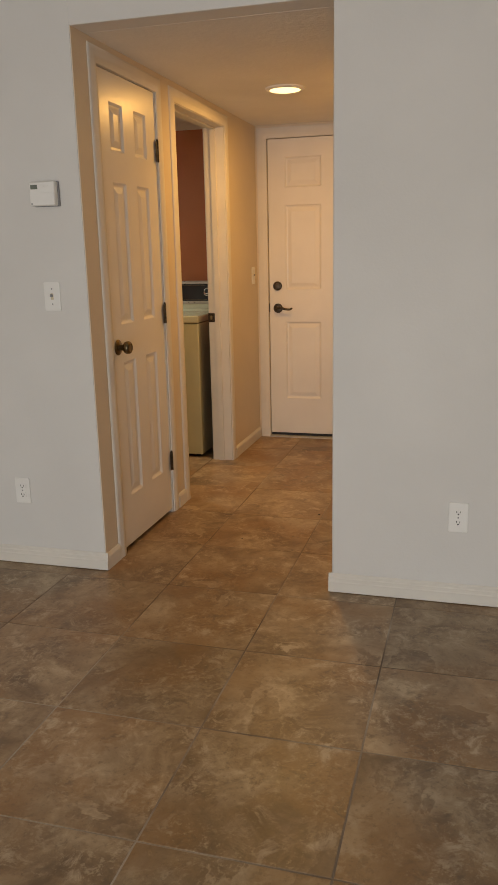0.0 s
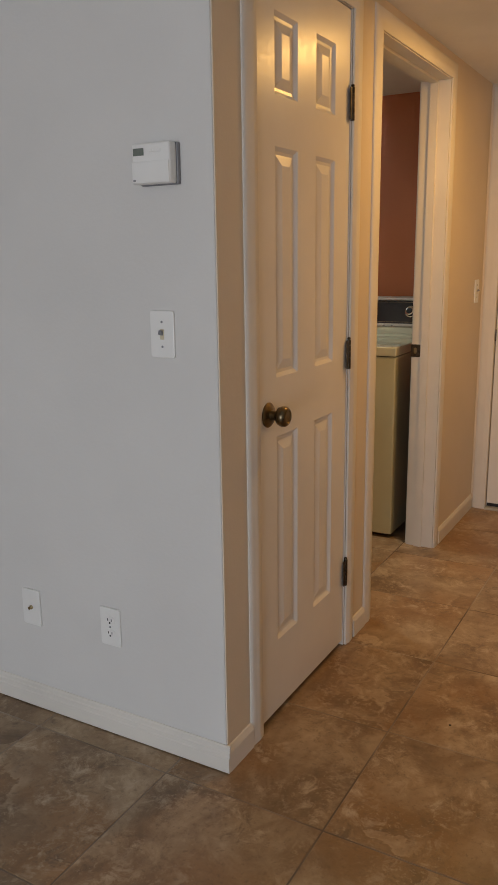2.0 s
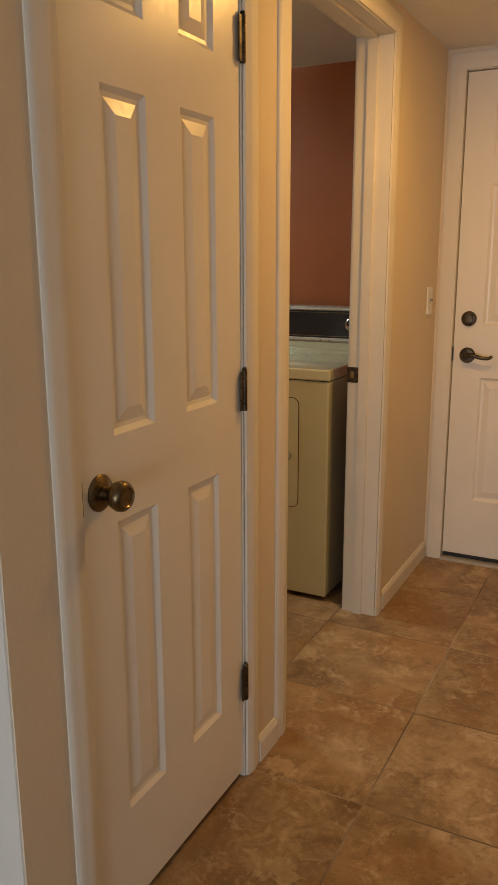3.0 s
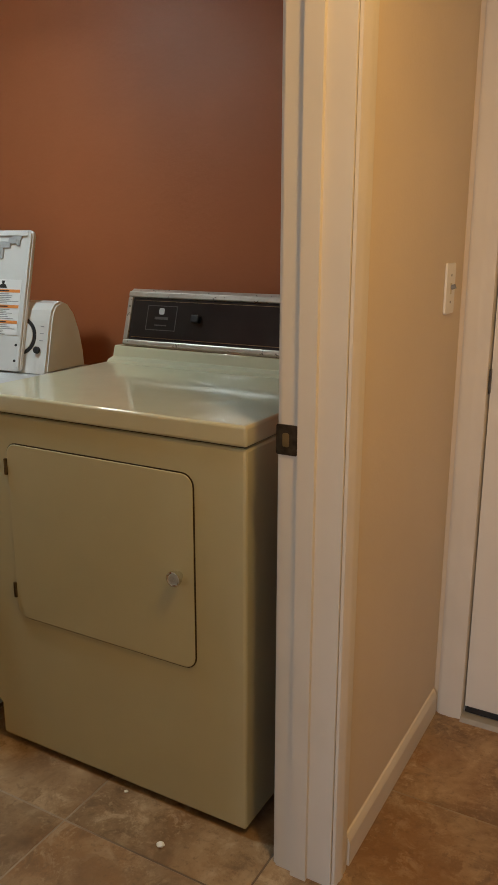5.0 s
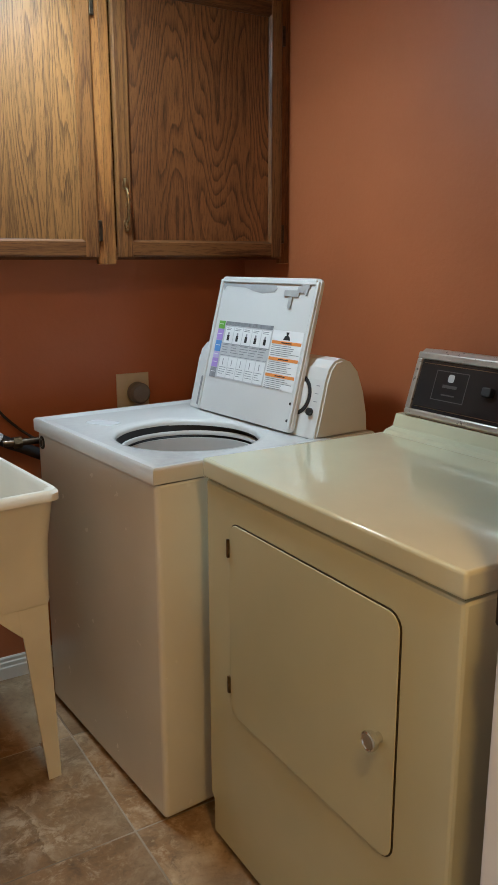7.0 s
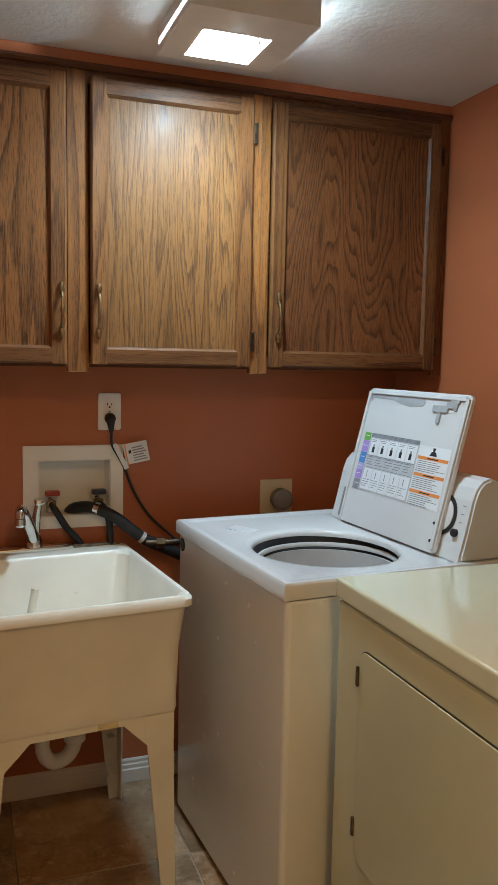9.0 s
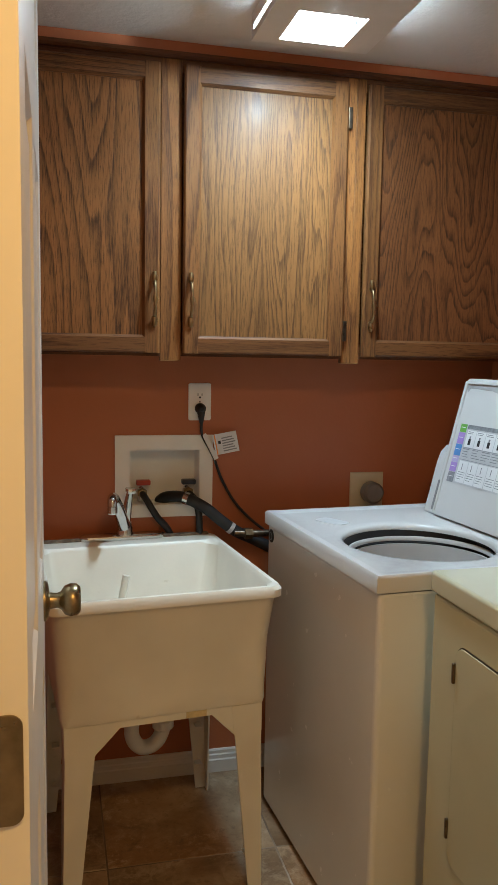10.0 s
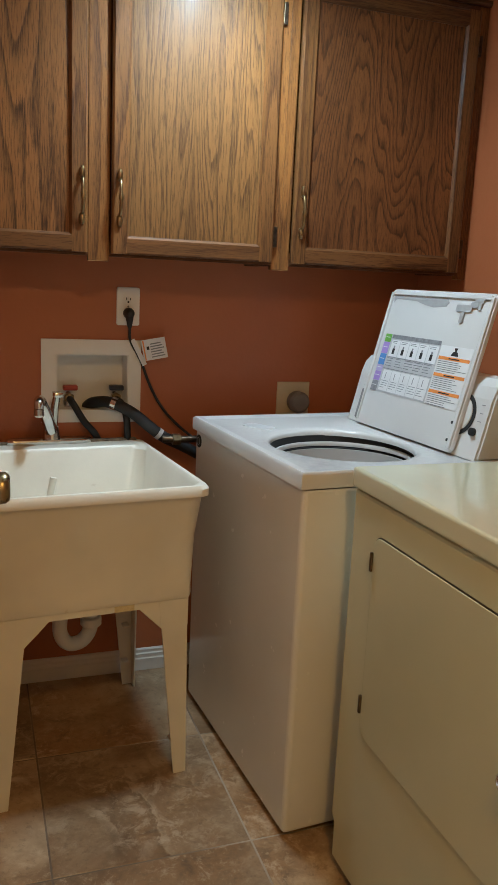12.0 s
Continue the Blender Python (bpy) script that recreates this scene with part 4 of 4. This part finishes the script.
for k in range(3):
    v = 0.246 - 0.047 * k
    on_warning(0.275, 0.402, v, v + 0.009, 0.0, M_LABEL_ORANGE, "orange_bar", warn)
    on_warning(0.318, 0.362, v + 0.003, v + 0.006, 0.0004, M_BLACK, "text_bar", warn)
    for j in range(6):
        on_warning(0.278, 0.278 + rng.uniform(0.07, 0.122), v - 0.0055 - 0.0055 * j, v - 0.0038 - 0.0055 * j, -0.0001, M_INK, "text_bar", warn)
part("round_badge", lathe(((0.019, 0), (0.019, 0.002), (0.014, 0.003), (0.003, 0.003)), pose(WX0 + 0.035, WY0, 0.828, 90, 0, 0), 20), M_BLACK, wash, "small round black badge")
part("badge_mark", lathe(((0.012, 0.003), (0.012, 0.0036), (0.010, 0.0036), (0.010, 0.003)), pose(WX0 + 0.035, WY0, 0.828, 90, 0, 0), 20, None, True), M_GREY, wash)


# ---- dryer ----
dry = thing("clothes_dryer", (-1.885, 4.945, 0), "old almond enamel clothes dryer with a dark console", "clothes dryer")
DX0, DX1, DY0, DY1 = -2.255, -1.515, 4.945, 5.60
part("body", prism(((DX0, 0.880), (DX1, 0.880), (DX1, 0.018), (DX0 + 0.014, 0.018), (DX0 + 0.014, 0.104), (DX0, 0.118)), "y", DY0, DY1, 0.007), M_CREAM, dry, "", "box")
for fx in (DX0 + 0.06, DX1 - 0.05):
    for fy in (DY0 + 0.06, DY1 - 0.06):
        part("foot", lathe(((0.016, 0.0), (0.018, 0.004), (0.012, 0.02)), pose(fx, fy, 0), 12), M_BLACK, dry)
part("top", box(DX0 - 0.004, DX1 + 0.004, DY0 - 0.006, DY1, 0.8835, 0.926, 0.006, 3), M_CREAM_TOP, dry, "glossy almond top", "box")
# dark filler that stands for the shade under the top's lip
part("top_gap", box(DX0 + 0.006, DX1 - 0.006, DY0 + 0.006, DY1 - 0.01, 0.878, 0.886), M_BRONZE, dry)
part("rear_riser", prism(((5.425, 0.920), (5.440, 0.934), (5.462, 0.940), (5.472, 0.970), (5.60, 0.970), (5.60, 0.920)), "x", DX0 + 0.006, DX1 - 0.006, 0.002), M_CREAM_TOP, dry, "", "box")
# drying compartment door; a dark sheet behind it stands for the gap's shade
GAP = rounded(DX0 + 0.1025, DX0 + 0.6205, 0.3745, 0.8135, 0.0295)
part("door_gap", prism(GAP, "y", DY0 - 0.0012, DY0 + 0.004), M_BRONZE, dry)
ddoor = part("loading_door", prism(rounded(DX0 + 0.105, DX0 + 0.618, 0.377, 0.811, 0.027), "y", DY0 - 0.0042, DY0 - 0.0014, 0.0012), M_CREAM, dry, "flush loading door", "box")
part("door_knob", lathe(((0.009, 0), (0.008, 0.010), (0.016, 0.014), (0.0175, 0.021), (0.0165, 0.025), (0.014, 0.026), (0.0125, 0.0245), (0.004, 0.0245)), pose(-1.672, DY0 - 0.0042, 0.588, 90, 0, 0), 24), M_CHROME, ddoor, "round chrome knob", True)
for z in (0.755, 0.445):
    part("hinge", box(DX0 + 0.0985, DX0 + 0.1065, DY0 - 0.009, DY0 - 0.002, z - 0.020, z + 0.020, 0.002), M_ANTIQUE, ddoor, "small tarnished hinge")
# console leaning back
CON = pose(-2.218, 5.476, 0.974, 73, 0, 0)      # local x along the console, local y up its slope, local z out of its face
CW, CH = 0.685, 0.152
cons = prism(((5.476, 0.971), (5.5205, 1.120), (5.532, 1.127), (5.580, 1.122), (5.595, 0.971)), "x", -2.218, -1.533)
console = part("console", cons, M_SILVER, dry, "chrome-edged control console")
frame_bm = None
for a, b, c, d in ((0, CW, 0, 0.014), (0, CW, CH - 0.016, CH), (0, 0.016, 0.014, CH - 0.016), (CW - 0.016, CW, 0.014, CH - 0.016)):
    frame_bm = slab(((a, c), (b, c), (b, d), (a, d)), 0.0, 0.010, CON, 0.003, frame_bm)
part("console_frame", frame_bm, M_SILVER, console, "brushed chrome frame")
part("console_panel", slab(rounded(0.017, CW - 0.017, 0.015, CH - 0.017, 0.003), 0.0, 0.005, CON), M_PANEL, console, "black control panel")
line_bm = None
for a, b, c, d in ((0.024, CW - 0.024, 0.022, 0.0235), (0.024, CW - 0.024, CH - 0.0255, CH - 0.024)):
    line_bm = slab(((a, c), (b, c), (b, d), (a, d)), 0.005, 0.0056, CON, 0, line_bm)
part("pinstripe", line_bm, M_BRASS, console)
badge = None
for a, b, c, d in ((0.070, 0.072, 0.045, 0.115), (0.168, 0.170, 0.045, 0.115), (0.072, 0.168, 0.045, 0.047), (0.072, 0.168, 0.113, 0.115)):
    badge = slab(((a, c), (b, c), (b, d), (a, d)), 0.005, 0.0055, CON, 0, badge)
part("badge_outline", badge, M_DIM, console)
part("maker_mark", slab(rounded(0.110, 0.128, 0.090, 0.108, 0.005), 0.005, 0.0056, CON), M_RINGGREY, console)
part("text_bar", slab(((0.098, 0.076), (0.142, 0.076), (0.142, 0.083), (0.098, 0.083)), 0.005, 0.0056, CON), M_DIM, console)
part("text_bar", slab(((0.100, 0.058), (0.140, 0.058), (0.140, 0.061), (0.100, 0.061)), 0.005, 0.0056, CON), M_DIM, console)
part("selector", slab(rounded(0.225, 0.250, 0.072, 0.092, 0.004), 0.005, 0.020, CON, 0.003), M_BLACK, console, "black push selector")
part("timer_knob", lathe(((0.030, 0.005), (0.030, 0.010), (0.026, 0.012), (0.022, 0.030), (0.018, 0.032), (0.003, 0.032)), CON @ pose(0.590, 0.078, 0), 28), M_CHROME, console, "chrome timer knob", True)
part("knob_hub", lathe(((0.016, 0.032), (0.015, 0.035), (0.003, 0.036)), CON @ pose(0.590, 0.078, 0), 20), M_BLACK, console)


# ---- utility sink ----
sink = thing("utility_sink", (-2.622, 4.744, 0), "ivory plastic laundry tub on four tapered legs, stained", "sink", rz=5.5)
SX0, SX1, SY0, SY1, SZ = WEST_X + 0.022, -2.622, 4.192, 4.744, 0.796


def basin():
    """A tapering tub with a rolled rim; the deck for the faucet lies along the wall."""
    def ring(inset, z, r, back=0.0):
        return [(x, y, z) for x, y in rounded(SX0 + inset + back, SX1 - inset, SY0 + inset, SY1 - inset, r, 6)]
    rows = [ring(0.040, 0.494, 0.012), ring(0.033, 0.497, 0.012), ring(0.029, 0.508, 0.018), ring(0.027, 0.530, 0.03), ring(0.018, 0.66, 0.05), ring(0.008, SZ - 0.030, 0.04), ring(0.006, SZ - 0.026, 0.04), ring(-0.002, SZ - 0.026, 0.03),
            ring(-0.002, SZ - 0.008, 0.03), ring(0.004, SZ, 0.03), ring(0.014, SZ, 0.03, 0.075), ring(0.022, SZ - 0.010, 0.04, 0.075), ring(0.038, 0.60, 0.06, 0.085), ring(0.060, 0.518, 0.08, 0.10), ring(0.10, 0.508, 0.08, 0.12)]
    bm = bmesh.new()
    made = [[bm.verts.new(p) for p in r] for r in rows]
    n = len(made[0])
    for p, q in zip(made, made[1:]):
        for k in range(n):
            bm.faces.new((p[k], p[(k + 1) % n], q[(k + 1) % n], q[k]))
    bm.faces.new(made[0][::-1])
    bm.faces.new(made[-1])
    bmesh.ops.recalc_face_normals(bm, faces=bm.faces)
    return bm


part("basin", basin(), M_SINK, sink, "deep ivory tub, water-stained inside", True)
# apron with arched corners over the legs
for x0, x1 in ((SX1 - 0.052, SX1 - 0.037), (SX0 + 0.03, SX0 + 0.048)):
    arch = ((SY0 + 0.036, 0.498), (SY0 + 0.036, 0.420), (SY0 + 0.108, 0.420), (SY0 + 0.140, 0.452), (SY0 + 0.165, 0.478), (SY1 - 0.165, 0.478), (SY1 - 0.140, 0.452), (SY1 - 0.108, 0.420), (SY1 - 0.036, 0.420), (SY1 - 0.036, 0.498))
    part("apron", prism(arch, "x", x0, x1, 0.002), M_SINK, sink)
for y0, y1 in ((SY0 + 0.0385, SY0 + 0.052), (SY1 - 0.052, SY1 - 0.0385)):
    arch = ((SX0 + 0.04, 0.498), (SX0 + 0.04, 0.430), (SX0 + 0.09, 0.430), (SX0 + 0.16, 0.478), (SX1 - 0.16, 0.478), (SX1 - 0.09, 0.430), (SX1 - 0.0385, 0.430), (SX1 - 0.0385, 0.498))
    part("apron", prism(arch, "y", y0, y1, 0.002), M_SINK, sink)


def leg(x_out, sx, y_out, sy):
    """An angle-section leg that narrows to the floor."""
    bm = bmesh.new()
    rows = []
    for z, w, d, off in ((0.0, 0.034, 0.030, 0.030), (0.418, 0.068, 0.066, 0.038), (0.424, 0.071, 0.068, 0.038), (0.494, 0.076, 0.072, 0.038)):
        t = 0.005
        yo, xo = y_out + sy * off, x_out
        ring = [(xo, yo), (xo, yo + sy * w), (xo + sx * t, yo + sy * w), (xo + sx * t, yo + sy * t), (xo + sx * d, yo + sy * t), (xo + sx * d, yo)]
        rows.append([bm.verts.new((x, y, z)) for x, y in ring])
    for p, q in zip(rows, rows[1:]):
        for k in range(6):
            bm.faces.new((p[k], p[(k + 1) % 6], q[(k + 1) % 6], q[k]))
    bm.faces.new(rows[0])
    bm.faces.new(rows[-1])
    bmesh.ops.recalc_face_normals(bm, faces=bm.faces)
    ob = part("leg", bm, M_SINK, sink)
    for z in (0.09, 0.21, 0.33):
        part("web", box(x_out + sx * 0.006, x_out + sx * 0.036, y_out + sy * 0.052, y_out + sy * 0.072, z, z + 0.004), M_SINK, ob)


leg(SX1 - 0.036, -1, SY0, 1)
leg(SX1 - 0.036, -1, SY1, -1)
leg(SX0 + 0.055, 1, SY0, 1)
leg(SX0 + 0.055, 1, SY1, -1)
part("tape_patch", box(SX1 - 0.0368, SX1 - 0.0358, 4.515, 4.565, 0.480, 0.510), M_TAPE, sink, "yellowed strip of tape")
trap = tube(((-2.91, 4.435, 0.508), (-2.91, 4.435, 0.40), (-2.91, 4.432, 0.330), (-2.91, 4.455, 0.293), (-2.91, 4.492, 0.296), (-2.91, 4.515, 0.330), (-2.91, 4.517, 0.38)), 0.020, 14)
trap = tube(((-2.91, 4.517, 0.37), (-2.93, 4.517, 0.398), (-3.00, 4.517, 0.404), (WEST_X + 0.06, 4.517, 0.404)), 0.020, 14, trap)
for z, y in ((0.352, 4.517), (0.450, 4.435)):
    trap = lathe(((0.026, -0.013), (0.029, -0.010), (0.029, 0.010), (0.026, 0.013)), pose(-2.91, y, z), 16, trap)
part("drain_trap", trap, M_BOXWHITE, sink, "white plastic drain trap", True)
part("overflow_tube", tube(((-2.98, 4.385, 0.512), (-2.99, 4.432, 0.745)), 0.010, 12, None, 0), M_SINK, sink, "loose plastic overflow tube", True)

part("grimy_seal", box(SX0 + 0.004, SX0 + 0.024, SY0 + 0.012, SY1 - 0.02, SZ - 0.002, SZ + 0.007, 0.003), M_GRIME, sink, "grimy seal along the back ledge")

faucet = thing("faucet", (-3.175, 4.405, SZ), "worn chrome laundry faucet with two levers", "faucet", rz=5.5)
part("base_plate", slab(rounded(-0.026, 0.026, -0.125, 0.125, 0.024), 0, 0.014, pose(-3.172, 4.405, SZ + 0.0005), 0.004), M_CHROME, faucet, "", True)
part("body", lathe(((0.026, 0.014), (0.024, 0.035), (0.020, 0.050), (0.012, 0.056)), pose(-3.172, 4.412, SZ), 20), M_CHROME, faucet, "", True)
part("spout", tube(((-3.165, 4.408, 0.835), (-3.140, 4.395, 0.870), (-3.105, 4.375, 0.915), (-3.075, 4.362, 0.938), (-3.050, 4.355, 0.935), (-3.045, 4.354, 0.915)), (0.020, 0.013), 12), M_CHROME, faucet, "angled chrome spout", True)
part("aerator", lathe(((0.012, 0), (0.014, 0.004), (0.014, 0.022), (0.011, 0.024)), pose(-3.045, 4.354, 0.898), 14), M_CHROME, faucet)
part("handle", tube(((-3.172, 4.415, 0.850), (-3.165, 4.420, 0.90), (-3.155, 4.424, 0.938)), (0.015, 0.010), 10), M_CHROME, faucet, "", True)
part("handle_grip", box(-3.172, -3.132, 4.412, 4.440, 0.936, 0.952, 0.005), M_CHROME, faucet, "", True)


# ---- valve box, hoses, cord ----
vbox = thing("valve_box", (WEST_X, 4.54, 0.845), "white recessed washing machine valve box with red and blue levers", "valve box")
fr = None
for a, b, c, d in ((4.388, 4.432, 0.846, 1.098), (4.648, 4.687, 0.846, 1.098), (4.432, 4.648, 0.846, 0.884), (4.432, 4.648, 1.053, 1.098)):
    fr = box(WEST_X + 0.0005, WEST_X + 0.008, a, b, c, d, 0.0, bm=fr)
part("frame", fr, M_PLATE, vbox)
part("recess", boxes((WEST_X - 0.090, WEST_X - 0.086, 4.4305, 4.6495, 0.8825, 1.0545), (WEST_X - 0.086, WEST_X, 4.4305, 4.434, 0.8825, 1.0545), (WEST_X - 0.086, WEST_X, 4.646, 4.6495, 0.8825, 1.0545),
                     (WEST_X - 0.086, WEST_X, 4.434, 4.646, 0.8825, 0.886), (WEST_X - 0.086, WEST_X, 4.434, 4.646, 1.051, 1.0545)), M_PLATE, vbox)
for y, mat, label in ((4.470, M_RED, "red"), (4.612, M_BLUE, "dark blue")):
    valve = part("valve", tube(((WEST_X - 0.050, y, 0.886), (WEST_X - 0.050, y, 0.915), (WEST_X - 0.035, y, 0.925), (WEST_X - 0.004, y, 0.922)), 0.011, 12), M_CHROME, vbox, "", True)
    part("valve_nut", lathe(((0.016, -0.010), (0.016, 0.010), (0.012, 0.013)), pose(WEST_X - 0.002, y, 0.921, 0, 90, 0), 6), M_BRASS, valve)
    part("valve_lever", box(WEST_X - 0.055, WEST_X - 0.028, y - 0.014, y + 0.030, 0.938, 0.954, 0.004), mat, valve, label + " valve lever")

hose = thing("washer_hose", (WEST_X + 0.02, 4.5, 0.80), "black rubber water hoses behind the tub", "hose")
part("hot_hose", tube(((WEST_X + 0.005, 4.470, 0.920), (WEST_X + 0.035, 4.480, 0.905), (WEST_X + 0.045, 4.510, 0.855), (WEST_X + 0.040, 4.545, 0.812), (WEST_X + 0.010, 4.575, 0.74), (WEST_X + 0.008, 4.60, 0.60)), 0.0105, 10), M_BLACK, hose, "", True)
part("cold_hose", tube(((WEST_X + 0.005, 4.612, 0.918), (WEST_X + 0.040, 4.625, 0.905), (WEST_X + 0.055, 4.635, 0.87), (WEST_X + 0.050, 4.640, 0.82), (WEST_X + 0.008, 4.650, 0.70)), 0.0105, 10), M_BLACK, hose, "", True)
drain = thing("drain_hose", (WEST_X + 0.03, 4.62, 0.80), "thick black corrugated drain hose from the washing machine", "hose")
path = ((WEST_X - 0.045, 4.530, 0.886), (WEST_X - 0.005, 4.545, 0.905), (WEST_X + 0.045, 4.590, 0.912), (WEST_X + 0.070, 4.650, 0.885), (WEST_X + 0.085, 4.700, 0.845), (WEST_X + 0.090, 4.745, 0.812), (WEST_X + 0.085, 4.80, 0.785), (WEST_X + 0.075, 4.865, 0.75))
part("hose", tube(path, 0.0175, 14), M_BLACK, drain, "", True)
line = smooth_line(path, 6)
part("clamp", lathe(((0.0195, -0.008), (0.0195, 0.008)), Matrix.Translation(line[13]) @ (line[14] - line[12]).to_track_quat("Z", "Y").to_matrix().to_4x4(), 18), M_CHROME, drain, "steel hose clamp")
part("sticker", lathe(((0.0182, -0.006), (0.0182, 0.006)), Matrix.Translation(line[28]) @ (line[29] - line[27]).to_track_quat("Z", "Y").to_matrix().to_4x4(), 18), M_CHART, drain)
inlet = thing("hose_coupling", (WEST_X + 0.13, 4.82, 0.80), "brass hose coupling beside the washing machine", "hose coupling")
part("pipe", tube(((WEST_X + 0.12, 4.735, 0.812), (WEST_X + 0.13, 4.79, 0.812), (WEST_X + 0.13, 4.852, 0.812)), 0.011, 10), M_BRONZE, inlet, "", True)
part("nut", lathe(((0.018, -0.012), (0.018, 0.012)), pose(WEST_X + 0.128, 4.775, 0.812, 90, 0, 0), 6), M_ANTIQUE, inlet)

cord = thing("power_cord", (WEST_X + 0.02, 4.66, 1.16), "black power cord with a moulded plug and a paper tag", "power cord")
plug = lathe(((0.014, 0.0), (0.017, 0.006), (0.016, 0.020), (0.011, 0.032), (0.006, 0.036)), pose(WEST_X + 0.008, 4.645, 1.180, 0, 90, 0), 14)
plug = tube(((WEST_X + 0.026, 4.645, 1.182), (WEST_X + 0.032, 4.645, 1.160), (WEST_X + 0.030, 4.646, 1.138)), (0.0150, 0.006), 12, plug)
part("plug", plug, M_BLACK, cord, "", True)
part("wire", tube(((WEST_X + 0.030, 4.646, 1.140), (WEST_X + 0.022, 4.650, 1.10), (WEST_X + 0.016, 4.672, 1.060), (WEST_X + 0.014, 4.690, 1.025), (WEST_X + 0.014, 4.715, 0.960), (WEST_X + 0.016, 4.755, 0.890), (WEST_X + 0.030, 4.805, 0.835), (WEST_X + 0.060, 4.855, 0.795)), 0.0042, 8), M_BLACK, cord, "", True)
TAG = pose(WEST_X + 0.024, 4.688, 1.066, 90, 0, 90) @ pose(0, 0, 0, 0, 0, 12)
tag = part("tag", slab(((0.0, -0.030), (0.075, -0.032), (0.075, 0.032), (0.0, 0.034)), 0, 0.0008, TAG), M_PAPER, cord, "white paper tag")
part("tag_sleeve", slab(((-0.030, 0.040), (-0.018, 0.044), (0.006, -0.040), (-0.008, -0.044)), -0.001, 0.0012, TAG), M_PAPER, cord)
part("tag_stripe", slab(((0.004, -0.029), (0.008, -0.029), (0.008, 0.032), (0.004, 0.032)), 0.0008, 0.0011, TAG), M_LABEL_ORANGE, tag)
part("tag_mark", slab(((0.014, 0.002), (0.022, 0.002), (0.022, 0.012), (0.014, 0.012)), 0.0008, 0.0011, TAG), M_BLACK, tag)
for k in range(6):
    part("text_bar", slab(((0.026, -0.024 + 0.008 * k), (0.068 - 0.004 * (k % 3), -0.024 + 0.008 * k), (0.068 - 0.004 * (k % 3), -0.0205 + 0.008 * k), (0.026, -0.0205 + 0.008 * k)), 0.0008, 0.0011, TAG), M_INK, tag)

vent = thing("dryer_outlet", (WEST_X, 5.200, 0.91), "almond square plate with a round grey dryer plug", "outlet")
part("plate", box(WEST_X, WEST_X + 0.006, 5.143, 5.258, 0.858, 0.972, 0.002), M_IVORY, vent)
part("plug", lathe(((0.030, 0.006), (0.035, 0.010), (0.035, 0.040), (0.028, 0.048), (0.004, 0.049)), pose(WEST_X, 5.212, 0.908, 0, 90, 0), 24), M_GREY, vent, "round grey plug", True)


def crumb(x, y, size, mat, label):
    """A scrap on the floor, broken unevenly."""
    bm = bmesh.new()
    bmesh.ops.create_icosphere(bm, subdivisions=2, radius=size)
    for v in bm.verts:
        v.co *= 1 + 0.35 * noise.noise(v.co * 2.2 / size + Vector((x, y, 0)))
        v.co.z = max(v.co.z * 0.45, -size * 0.3) + size * 0.3
        v.co += Vector((x, y, 0))
    tagged(part("crumb", bm, mat, None, "", True), label, "crumb", "scraps on the floor")


crumb(-0.547, 3.953, 0.006, M_BLACK, "dark crumb on the hall tiles")
crumb(-0.836, 3.537, 0.004, M_BRONZE, "tiny dark crumb on the hall tiles")
crumb(-1.665, 4.836, 0.009, M_PLATE, "pale plaster chip on the laundry tiles")
crumb(-1.835, 4.935, 0.005, M_PLATE, "small pale chip before the dryer")


# ---- floor of square tiles ----
PITCH, TX, TY = 0.457, -0.985, 2.966
floor = structure("floor", box(-4.0, 2.0, -3.18, 5.76, -0.12, -0.0013), M_GROUT, "brown slate-look square floor tiles with thin grout", "floor")
ORIGIN[floor] = Vector((0, 0, 0))


def tile_mesh():
    h, b, z = PITCH / 2 - 0.0019, 0.0016, 0.0
    bm = bmesh.new()
    lo = [bm.verts.new((x, y, z - 0.010)) for x, y in ((-h, -h), (h, -h), (h, h), (-h, h))]
    mid = [bm.verts.new((x, y, z - 0.0014)) for x, y in ((-h, -h), (h, -h), (h, h), (-h, h))]
    k = h - b
    hi = [bm.verts.new((x, y, z)) for x, y in ((-k, -k), (k, -k), (k, k), (-k, k))]
    for p, q in ((lo, mid), (mid, hi)):
        for i in range(4):
            bm.faces.new((p[i], p[(i + 1) % 4], q[(i + 1) % 4], q[i]))
    bm.faces.new(hi)
    me = bpy.data.meshes.new("tile")
    bm.to_mesh(me)
    bm.free()
    me.materials.append(M_TILE)
    return me


TILE = tile_mesh()
turns = random.Random(11)
for i in range(-6, 7):
    for j in range(-13, 7):
        x, y = TX + (i + 0.5) * PITCH, TY + (j + 0.5) * PITCH
        ob = new("tile", TILE)
        ob.parent = floor
        ob.matrix_basis = pose(x, y, turns.uniform(-0.0006, 0.0), 0, 0, 90 * turns.randrange(4))
